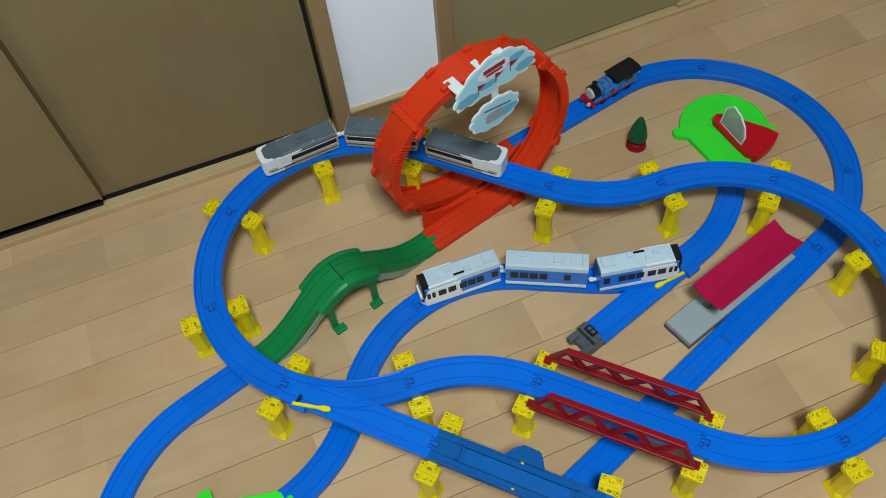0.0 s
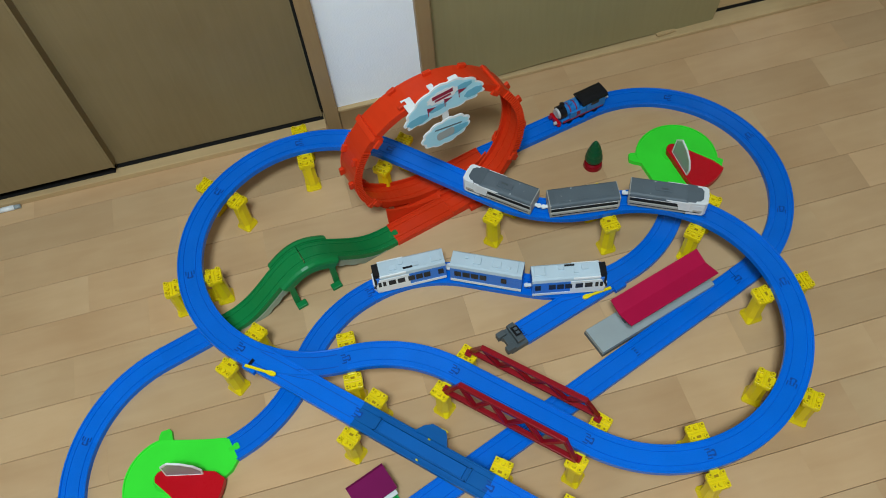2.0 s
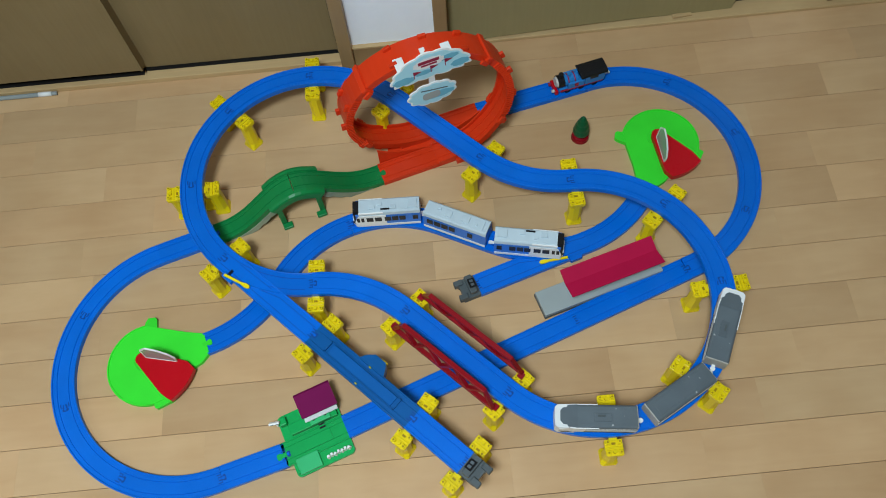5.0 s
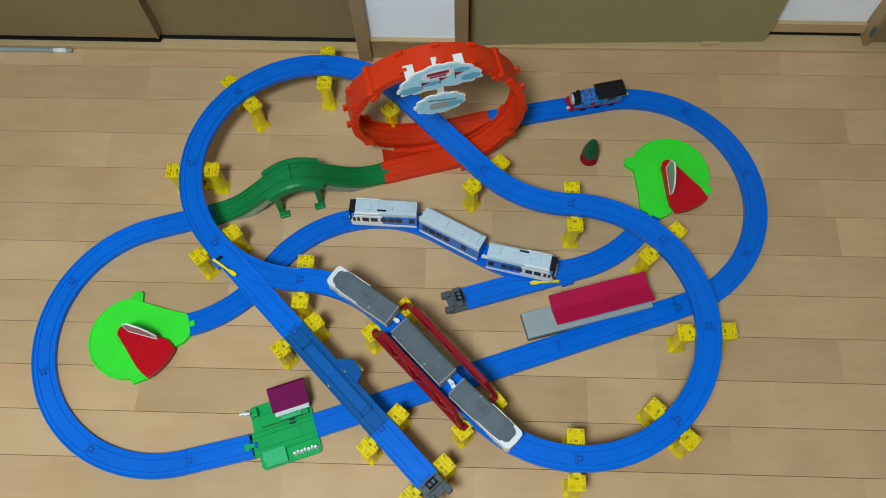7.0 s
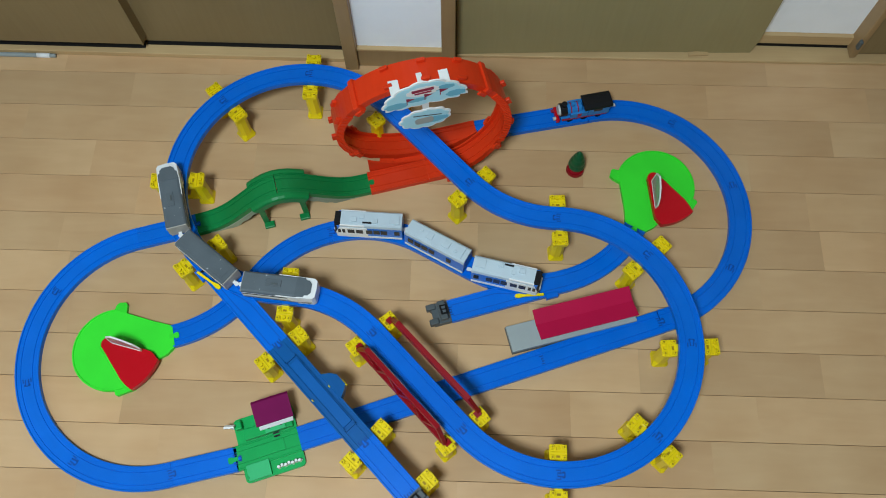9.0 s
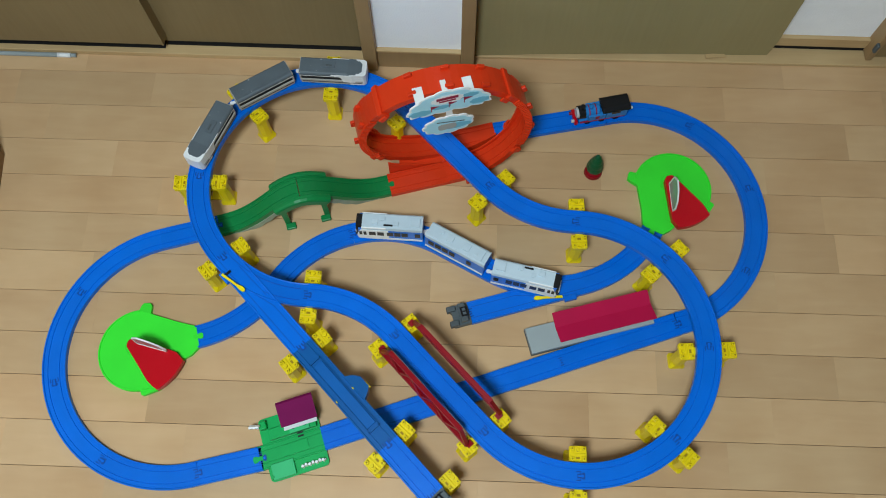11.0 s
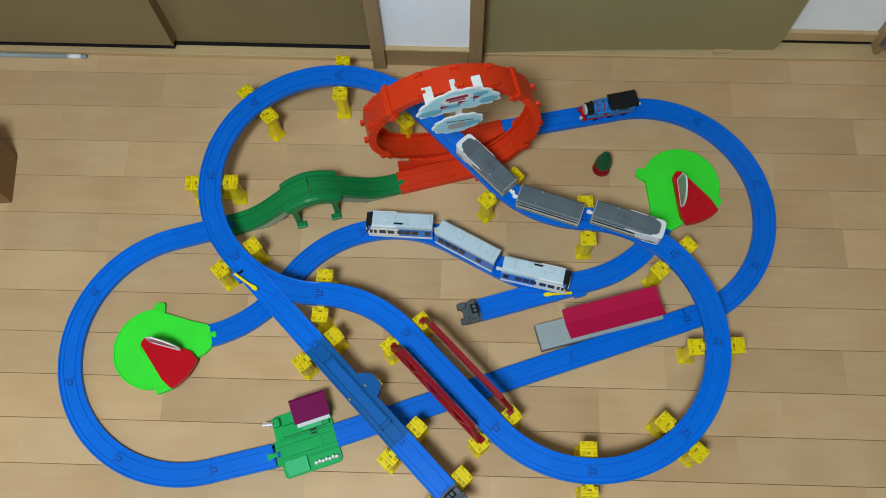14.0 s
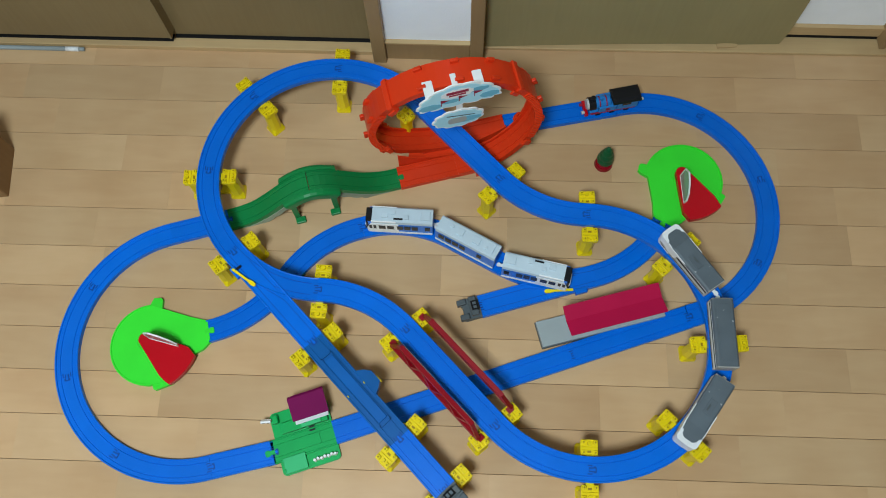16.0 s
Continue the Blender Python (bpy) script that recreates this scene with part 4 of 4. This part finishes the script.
# ---- country station on its base ----
def country_station():
    c = ahead(LOW_P, LOW_H, R * 0.25)
    s = thing("toy_station", pose(c[0], c[1], 0, 0, 0, LOW_H), "green toy station base with a maroon-roofed house and white fence", "toy station")
    L = R / 2
    part("base", prism(rounded(0.099, 0.106, 0.007), 0, 0.0065, pose(0.005, 0.0095, 0), bevel=0.0012), STATION_GREEN, s)
    fr = [pose(-L / 2 + L * k / 2, 0, 0) for k in range(3)]
    part("roadbed", sweep(fr, track_section()), STATION_GREEN, s)
    part("tongue", prism(tab_outline(), DECK - 0.001, DECK + 0.0012, pose(-L / 2 - 0.002, 0, 0, 0, 0, 180)), STATION_GREEN, s)
    part("sensor_plate", box((0.006, 0, 0.009), (0.046, 0.018, 0.002)), STATION_GREEN, s)
    part("platform", box((0.010, 0.032, 0.010), (0.080, 0.018, 0.013), bevel=0.001), STATION_GREEN, s)
    part("mint_step", box((0.022, 0.031, 0.0150), (0.034, 0.016, 0.010), bevel=0.001), MINT, s, "paler mint step")
    # opening and peg holes are not cut; black pieces paint their shade
    part("door_hole", box((0.020, 0.0185, 0.0094), (0.010, 0.008, 0.001)), BLACK, s, "small opening, its shade painted black")
    for x in (0.008, 0.028):
        part("peg_hole", cyl((x + 0.004, 0.030, 0.0204), 0.0018, 0.0018, 0.001, n=10), BLACK, s)
    part("lawn", box((-0.020, -0.0285, 0.0095), (0.038, 0.026, 0.007), bevel=0.001), MINT, s, "paler mint plot")
    part("peg", cyl((-0.040, -0.036, 0.010), 0.0035, 0.003, 0.008, n=12), STATION_GREEN, s)
    house = part("house", box((0.026, 0.052, 0.0235), (0.052, 0.019, 0.034), bevel=0.001), WHITE, s, "white house wall")
    for x in (0.003, 0.035):
        part("window", box((x, 0.0420, 0.026), (0.010, 0.0012, 0.012)), SMOKE, house)
    part("door", box((0.019, 0.0420, 0.019), (0.010, 0.0012, 0.022)), GREY, house)
    part("roof", sweep([pose(-0.003, 0.053, 0), pose(0.058, 0.053, 0)], [(-0.021, 0.0405), (0.016, 0.0465), (0.019, 0.043), (0.0205, 0.045), (0.016, 0.0490), (-0.021, 0.0430)]), MAROON, s, "maroon pitched roof")
    part("awning", box((0.027, 0.0340, 0.0290), (0.056, 0.013, 0.002), pose(0, 0, 0, -22)), WHITE, house, "white awning")
    bm = bmesh.new()
    for k in range(7):
        add_cyl(bm, (0.012 + 0.0058 * k, -0.034 + 0.0012 * (k % 2), 0.012), 0.0030, 0.0022, 0.012, n=10)
    add_box(bm, (0.0295, -0.0335, 0.009), (0.042, 0.0022, 0.004))
    part("fence", bm, WHITE, s, "white scalloped fence")
    bm = bmesh.new()
    add_box(bm, (-0.046, 0.050, 0.016), (0.003, 0.003, 0.024))
    add_box(bm, (-0.048, 0.050, 0.027), (0.017, 0.004, 0.010), pose(0, 0, 0, 30, 0, -14), 0.001)
    sg = part("sign_post", bm, WHITE, s, "white name board on a post")
    for u in (-0.004, 0.004):
        part("mark", box((-0.048 + u, 0.0475 - u * 0.25, 0.0285), (0.005, 0.0010, 0.005), pose(0, 0, 0, 30, 0, -14)), DARK_GREY, sg)
    bm = bmesh.new()
    add_box(bm, (-0.036, 0.050, 0.013), (0.012, 0.014, 0.014), bevel=0.002)
    part("bush", bm, STATION_GREEN, s)


country_station()


# ---- trains ----
def roof_bumps(parent, spots, z, mat):
    for x, y, l, w in spots:
        part("roof_box", box((x, y, z), (l, w, 0.0030), bevel=0.0005), mat, parent)


def wheels(parent, xs):
    for x in xs:
        for s in (-1, 1):
            part("wheel", cyl((x, s * 0.0135, 0.0062), 0.0062, 0.0062, 0.003, pose(0, 0, 0, 90), 18), BLACK, parent)


def silver_car(m, nose, label):
    c = thing("train_car", m, label, "toy train", "silver train")
    half = 0.059
    shape = [(-half, -0.0165), (half, -0.0165), (half, 0.0165), (-half, 0.0165)]
    if nose:
        shape = [(-half, -0.0165), (half - 0.004, -0.0165), (half, -0.010), (half, 0.010), (half - 0.004, 0.0165), (-half, 0.0165)]
    part("body", prism(shape, 0.006, 0.036, bevel=0.001), CAR_BLUE, c, "cobalt blue sides")
    part("skirt", prism([(x * 0.99, y * 1.03) for x, y in shape], 0.0055, 0.0105), WHITE, c, "white lower skirt")
    part("roof", sweep([pose(-half, 0, 0), pose(half - (0.010 if nose else 0), 0, 0)], [(-0.0168, 0.034), (-0.0160, 0.0395), (-0.0130, 0.0415), (0.0130, 0.0415), (0.0160, 0.0395), (0.0168, 0.034)]), SILVER, c, "silver roof")
    roof_bumps(c, [(-half + 0.013, 0.001, 0.017, 0.018), (-0.012, 0.006, 0.009, 0.009), (0.012, -0.003, 0.008, 0.008), (0.026, 0.004, 0.011, 0.010)] if nose else
               [(-0.034, 0.004, 0.006, 0.006), (-0.016, 0.0, 0.012, 0.014), (0.016, 0.0, 0.014, 0.015), (0.036, -0.004, 0.006, 0.005), (0.050, 0, 0.001, 0.026)], 0.0420, SILVER)
    for s in (-1, 1):
        if nose:
            part("white_side", prism([(0.002, 0.0105), (half - 0.003, 0.0105), (half - 0.001, 0.020), (half - 0.008, 0.034), (0.002, 0.034)], -0.0006, 0.0006, pose(0, s * 0.0170, 0, 90)), WHITE, c, "white side panel")
            xs = [(-0.050, 0.009), (-0.027, 0.011), (-0.014, 0.011), (-0.001, 0.011), (0.016, 0.012), (0.031, 0.012), (0.044, 0.005), (0.0515, 0.005)]
        else:
            xs = [(-0.046, 0.011), (-0.032, 0.012), (-0.018, 0.012), (-0.004, 0.011), (0.030, 0.009)]
        for x, w in xs:
            part("window", box((x, s * 0.0177, 0.0245), (w, 0.0010, 0.0095)), SMOKE, c)
    if nose:
        part("front", sweep([pose(half - 0.0105, 0, 0), pose(half + 0.0006, 0, 0)], [(-0.0150, 0.013), (-0.0155, 0.032), (-0.0125, 0.0413), (0.0125, 0.0413), (0.0155, 0.032), (0.0150, 0.013)]), BLACK, c, "glossy black front")
        part("bumper", prism([(half - 0.010, -0.0172), (half - 0.002, -0.0168), (half + 0.0035, -0.0100), (half + 0.0035, 0.0100), (half - 0.002, 0.0168), (half - 0.010, 0.0172)], 0.0060, 0.0185, bevel=0.0015), WHITE, c, "white front bumper")
        for s in (-1, 1):
            part("lamp", cyl((half + 0.0012, s * 0.0130, 0.0150), 0.0018, 0.0018, 0.004, pose(0, 0, 0, 0, 90), 12), SMOKE, c)
            part("roof_edge", box((0.028, s * 0.0157, 0.0385), (0.044, 0.003, 0.004), bevel=0.001), WHITE, c, "white roof edge")
        part("roof_slot", box((0.002, 0.010, 0.0422), (0.016, 0.0035, 0.001)), BLACK, c)
    wheels(c, (-0.034, 0.034))
    bm = box((-half - 0.005, 0, 0.0110), (0.012, 0.0055, 0.003), bevel=0.0006)
    hook = [pose(-half - 0.0075 + 0.0029 * math.cos(radians(b)), 0.0029 * math.sin(radians(b)), 0.0118, 0, 0, b + 90) for b in range(0, 360, 30)]
    add_sweep(bm, hook, [(-0.0008, -0.0011), (0.0008, -0.0011), (0.0008, 0.0011), (-0.0008, 0.0011)], True)
    part("coupling", bm, WHITE, c, "white coupling hook with a ring")
    for o in c.children:
        if o.name.split(".")[0] not in ("wheel", "coupling"):
            o.scale.z = 1.2
            for v in o.data.vertices:
                v.co.y *= 1.10 - 6.6 * max(0.0, v.co.z - 0.008)
    return c


def along_inner(s):
    """Place and heading on the inner floor track, s metres past its second joint."""
    legs = [(INNER[2][0], INNER[2][1], -1, R * math.pi / 4), (INNER[3][0], INNER[3][1], 0, R / 2), (INNER[4][0], INNER[4][1], 1, R * math.pi / 4)]
    for p, h, side, length in legs:
        if s <= length:
            break
        s -= length
    if side == 0:
        return Vector(ahead(p, h, s))
    return Vector(turned(p, h, side, math.degrees(s / R))[0])


def on_chord(f, s, z, gauge=0.034):
    a, b = f(s - gauge), f(s + gauge)
    mid = (a + b) / 2
    return pose(mid.x, mid.y, z, 0, 0, math.degrees(math.atan2(b.y - a.y, b.x - a.x)))


silver_car(on_chord(along_inner, 0.072, 0.0085) @ pose(0, 0, 0, 0, 0, 180), True, "silver and blue toy railcar with black front, on floor track")
silver_car(on_chord(along_inner, 0.203, 0.0085), False, "silver and blue toy middle railcar on the floor track")
silver_car(on_chord(along_inner, 0.334, 0.0085), True, "silver and blue toy railcar with black front, beside the points")

# small tank engine near the loop
eng = thing("toy_engine", pose(*ahead(east_top, LOOP_OUT_H + 180, 0.009), 0.0085, 0, 0, LOOP_OUT_H + 181), "small sky-blue toy tank engine with black cab roof", "toy engine")
part("frame", box((0.0, 0, 0.0105), (0.096, 0.026, 0.007), bevel=0.001), ENGINE_BLUE, eng)
part("boiler", cyl((0.026, 0, 0.0275), 0.0125, 0.0125, 0.040, pose(0, 0, 0, 0, 90), 28), ENGINE_BLUE, eng, smooth=False)
part("smokebox", cyl((0.043, 0, 0.0275), 0.0135, 0.0135, 0.014, pose(0, 0, 0, 0, 90), 28), BLACK, eng, "black smokebox")
part("front_plate", cyl((0.0515, 0, 0.0275), 0.0118, 0.0100, 0.005, pose(0, 0, 0, 0, 90), 28), PALE_GREY, eng, "plain pale grey round front")
part("chimney", cyl((0.042, 0, 0.0440), 0.0042, 0.0052, 0.012, n=16), BLACK, eng)
part("dome", cyl((0.024, 0, 0.0415), 0.0048, 0.0036, 0.006, n=16), ENGINE_BLUE, eng)
for s in (-1, 1):
    part("side_tank", box((0.012, s * 0.0125, 0.0215), (0.036, 0.008, 0.017), bevel=0.001), ENGINE_BLUE, eng)
    part("red_stripe", box((0.012, s * 0.0168, 0.0235), (0.008, 0.0008, 0.010)), CARD_RED, eng)
    part("footplate", box((0.0, s * 0.0160, 0.0135), (0.094, 0.003, 0.002)), CARD_RED, eng, "dark red footplate edge")
    part("cab_window", box((-0.026, s * 0.0174, 0.0325), (0.018, 0.0008, 0.007)), SMOKE, eng)
    part("buffer", cyl((0.061, s * 0.009, 0.0125), 0.0034, 0.0034, 0.006, pose(0, 0, 0, 0, 90), 14), PALE_GREY if s > 0 else CARD_RED, eng)
for x in (0.002, 0.016):
    part("boiler_band", cyl((x + 0.012, 0, 0.0275), 0.0129, 0.0129, 0.0024, pose(0, 0, 0, 0, 90), 28), CARD_RED, eng, "dark red boiler band")
part("buffer_beam", box((0.055, 0, 0.0105), (0.007, 0.032, 0.010), bevel=0.001), RED, eng, "red buffer beam")
part("cab", box((-0.029, 0, 0.0265), (0.044, 0.034, 0.026), bevel=0.001), ENGINE_BLUE, eng)
part("cab_roof", sweep([pose(-0.056, 0, 0), pose(0.003, 0, 0)], [(-0.0182, 0.0375), (-0.0165, 0.0415), (-0.009, 0.0440), (0.009, 0.0440), (0.0165, 0.0415), (0.0182, 0.0375)]), BLACK, eng, "black cab roof")
part("tow_hook", box((-0.060, 0, 0.0090), (0.022, 0.006, 0.003), bevel=0.001), WHITE, eng, "white coupling hook")
wheels(eng, (-0.030, 0.0, 0.030))
eng.scale = (0.92, 0.95, 0.92)


# the grey express that runs round the raised loop
def express_car(nose, label):
    c = thing("train_car", Matrix(), label, "toy train", "grey express train")
    half = 0.060
    w = 0.0178
    xb, xf = (-half + 0.0050, half) if nose else (-half + 0.0045, half - 0.0045)
    mid, run_len = (xb + xf) / 2, xf - xb
    part("underframe", prism([(xb, -0.0165), (xf, -0.0165), (xf, 0.0165), (xb, 0.0165)], 0.0045, 0.0125, bevel=0.001), SIDE_GREY, c, "dull grey-beige underframe")
    # solid black block paints the shade inside the open-sided car
    part("inner_body", box((mid, 0, 0.0210), (run_len - 0.004, 0.0300, 0.0190)), BLACK, c, "black block as shade behind the open sides")
    for s in (-1, 1):
        part("lower_side", box((mid, s * 0.0168, 0.0145), (run_len, 0.0022, 0.0065), bevel=0.0005), SIDE_GREY, c, "dull grey-beige lower side")
        part("side_stripe", box((mid, s * 0.0181, 0.0122), (run_len - 0.006, 0.0006, 0.0012)), BLACK, c)
        part("upper_side", box((mid, s * 0.0172, 0.0292), (run_len, 0.0016, 0.0016), bevel=0.0004), WORN_WHITE, c, "thin scuffed white line")
    top = [(-w, 0.0295), (-w, 0.0335), (-0.0165, 0.0358), (-0.0140, 0.0372), (0.0140, 0.0372), (0.0165, 0.0358), (w, 0.0335), (w, 0.0295)]
    part("roof", sweep([pose(xb, 0, 0), pose(xf - (0.020 if nose else 0), 0, 0)], top), ROOF_GREY, c, "worn dark grey roof")
    if nose:
        x0 = half - 0.024
        bm = prism([(x0, -0.0182), (half + 0.002, -0.0174), (half + 0.006, -0.0140), (half + 0.007, 0.0), (half + 0.006, 0.0140), (half + 0.002, 0.0174), (x0, 0.0182)], 0.0060, 0.0355, bevel=0.0030)
        part("nose", bm, WORN_WHITE, c, "scuffed white nose")
        part("nose_roof", prism([(x0 - 0.003, -0.0168), (half - 0.013, -0.0160), (half - 0.011, -0.0128), (half - 0.006, -0.0122), (half - 0.0015, -0.0075), (half - 0.0015, 0.0075), (half - 0.006, 0.0122), (half - 0.011, 0.0128), (half - 0.013, 0.0160), (x0 - 0.003, 0.0168)], 0.0345, 0.0378, bevel=0.0006), ROOF_GREY, c)
        for s in (-1, 1):
            part("nose_shoulder", prism([(x0 + 0.004, 0.0140), (x0 + 0.004, 0.0345), (x0 - 0.034, 0.0345), (x0 - 0.026, 0.0310), (x0 - 0.016, 0.0290), (x0 - 0.012, 0.0140)], -0.0011, 0.0011, pose(0, s * 0.0174, 0, 90)), WORN_WHITE, c, "scuffed white shoulder")
            part("lamp", cyl((half + 0.0045, s * 0.0095, 0.0165), 0.0018, 0.0016, 0.003, pose(0, 0, 0, 0, 90), 12), SMOKE, c)
        part("roof_box", box((-0.004, 0.002, 0.0378), (0.026, 0.012, 0.0018), bevel=0.0006), ROOF_GREY, c)
        part("switch", box((-0.002, 0.000, 0.0390), (0.011, 0.003, 0.0014), bevel=0.0004), DARK_GREY, c, "dark power switch")
    else:
        part("roof_rib", box((0.0, 0, 0.0374), (0.094, 0.021, 0.0010), bevel=0.0004), ROOF_GREY, c)
    for x in ((xb,) if nose else (xb, xf)):
        part("end_frame", box((x, 0, 0.0235), (0.003, 0.0340, 0.0250), bevel=0.0008), SIDE_GREY, c, "dull grey end frame")
    wheels(c, (-0.036, 0.036))
    bm = bmesh.new()
    add_box(bm, (xb - 0.0050, 0, 0.0135), (0.012, 0.0055, 0.003), bevel=0.0006)
    loop_ring = [pose(xb - 0.0080 + 0.0030 * math.cos(radians(b)), 0.0030 * math.sin(radians(b)), 0.0140, 0, 0, b + 90) for b in range(0, 360, 30)]
    add_sweep(bm, loop_ring, [(-0.0009, -0.0012), (0.0009, -0.0012), (0.0009, 0.0012), (-0.0009, 0.0012)], True)
    part("coupling", bm, WHITE, c, "white coupling hook with a ring")
    return c


front_car = express_car(True, "grey-roofed toy express car with white nose, leading the train")
middle_car = express_car(False, "grey-roofed toy express middle car running on the raised loop")
rear_car = express_car(True, "grey-roofed toy express car with white nose, ending the train")

# the train's way: from the loop's north joint towards the straight under the ring and on
WAY = [(UPPER[(9 - q) % 14][0], UPPER[(9 - q) % 14][1] + 180, {"L": -1, "R": 1, "S": 0}[UPPER[(9 - q) % 14][2] or UPPER[14][2]]) for q in range(14)]


def along_loop(s):
    s %= 12 * R * math.pi / 4 + 2 * R
    for p, h, side in WAY:
        length = R if side == 0 else R * math.pi / 4
        if s <= length:
            break
        s -= length
    return Vector(ahead(p, h, s)) if side == 0 else Vector(turned(p, h, side, math.degrees(s / R))[0])


START, SPEED = 0.311, 0.2005
GAINS = [(0.0, 0.0), (1.5, 0.007), (3.0, 0.004), (4.5, -0.002), (7.0, 0.0), (8.0, -0.008), (9.5, -0.006), (12.5, 0.006), (14.5, 0.010), (16.0, 0.006)]


def gained(t):
    """How far the train runs ahead of an even pace, eased between known times."""
    for (a, u), (b, w) in zip(GAINS, GAINS[1:]):
        if t <= b:
            k = (t - a) / (b - a)
            return u + (w - u) * k * k * (3 - 2 * k)
    return GAINS[-1][1]


def car_rows(back, flip):
    rows = []
    for k in range(81):
        t = k * 0.2
        m = on_chord(along_loop, START + SPEED * t + gained(t) - back, UP + 0.0085, 0.036)
        rows.append((t, m @ pose(0, 0, 0, 0, 0, 180) if flip else m))
    return rows


def motions():
    walk(front_car, car_rows(0.066, False))
    walk(middle_car, car_rows(0.198, False))
    walk(rear_car, car_rows(0.330, True))


# ---- floor boards ----
def plank_mesh(length):
    bm = bmesh.new()
    w, g = STRIP, 0.00035
    e = 0.00003
    add_prism(bm, [(e, g), (length - e, g), (length - e, w - g), (e, w - g)], -0.006, 0.0)
    top = [k for k in bm.edges if all(abs(v.co.z) < 1e-6 for v in k.verts) and abs(k.verts[0].co.y - k.verts[1].co.y) < 1e-6]
    bmesh.ops.bevel(bm, geom=top, offset=0.0004, segments=1, affect="EDGES")
    me = bpy.data.meshes.new("plank")
    bmesh.ops.recalc_face_normals(bm, faces=bm.faces)
    bm.to_mesh(me)
    bm.free()
    me.materials.append(PLANK)
    return me


BOARD = 0.308
# joints known in single rows; the rest follow at a board's length, shifted from row to row
JOINTS = {41: (-0.652, -0.343, 0.380, 0.730), 40: (-0.779, 0.299, 0.609), 39: (0.528,), 37: (-0.460,), 36: (-0.587, 0.171), 34: (-0.540, -0.046),
          33: (0.448,), 32: (-0.421, 0.330, 0.640), 31: (-0.349, 0.559)}
plank_kinds = {}
rest_bm = bmesh.new()
row0 = ROW_TOP - STRIP * 40
for r in range(44):
    y = row0 + STRIP * r
    if y < ROOM[2] or y > 0.60:
        continue
    known = JOINTS.get(r, (rng.uniform(-0.15, 0.15),))
    cuts = [known[0]]
    for nxt in known[1:]:
        n = max(1, round((nxt - cuts[-1]) / BOARD))
        a0 = cuts[-1]
        cuts += [a0 + (nxt - a0) * (k + 1) / n for k in range(n)]
    while cuts[0] > ROOM[0]:
        cuts.insert(0, cuts[0] - BOARD)
    while cuts[-1] < ROOM[1]:
        cuts.append(cuts[-1] + BOARD)
    for x, x1 in zip(cuts, cuts[1:]):
        l = round(x1 - x, 4)
        if -0.95 < x + l / 2 < 1.10 and -0.52 < y < 0.60:
            if l not in plank_kinds:
                plank_kinds[l] = plank_mesh(l)
            ob = new("plank", plank_kinds[l])
            ob.parent = floor
            ob.matrix_basis = pose(0, 0, 0, 0, 0, SKEW) @ pose(x, y, 0)
        else:
            a, b = max(x, ROOM[0]) + 0.0007, min(x + l, ROOM[1]) - 0.0007
            if b > a:
                v = [rest_bm.verts.new(c) for c in ((a, y + 0.0007, 0), (b, y + 0.0007, 0), (b, y + STRIP - 0.0007, 0), (a, y + STRIP - 0.0007, 0))]
                w = [rest_bm.verts.new((*c.co[:2], -0.005)) for c in v]
                rest_bm.faces.new(v)
                for i in range(4):
                    j = (i + 1) % 4
                    rest_bm.faces.new((v[i], w[i], w[j], v[j]))
rest_bm.transform(pose(0, 0, 0, 0, 0, SKEW))
tagged(part("planks", rest_bm, PLANK_REST, floor), kind="stuff")

motions()
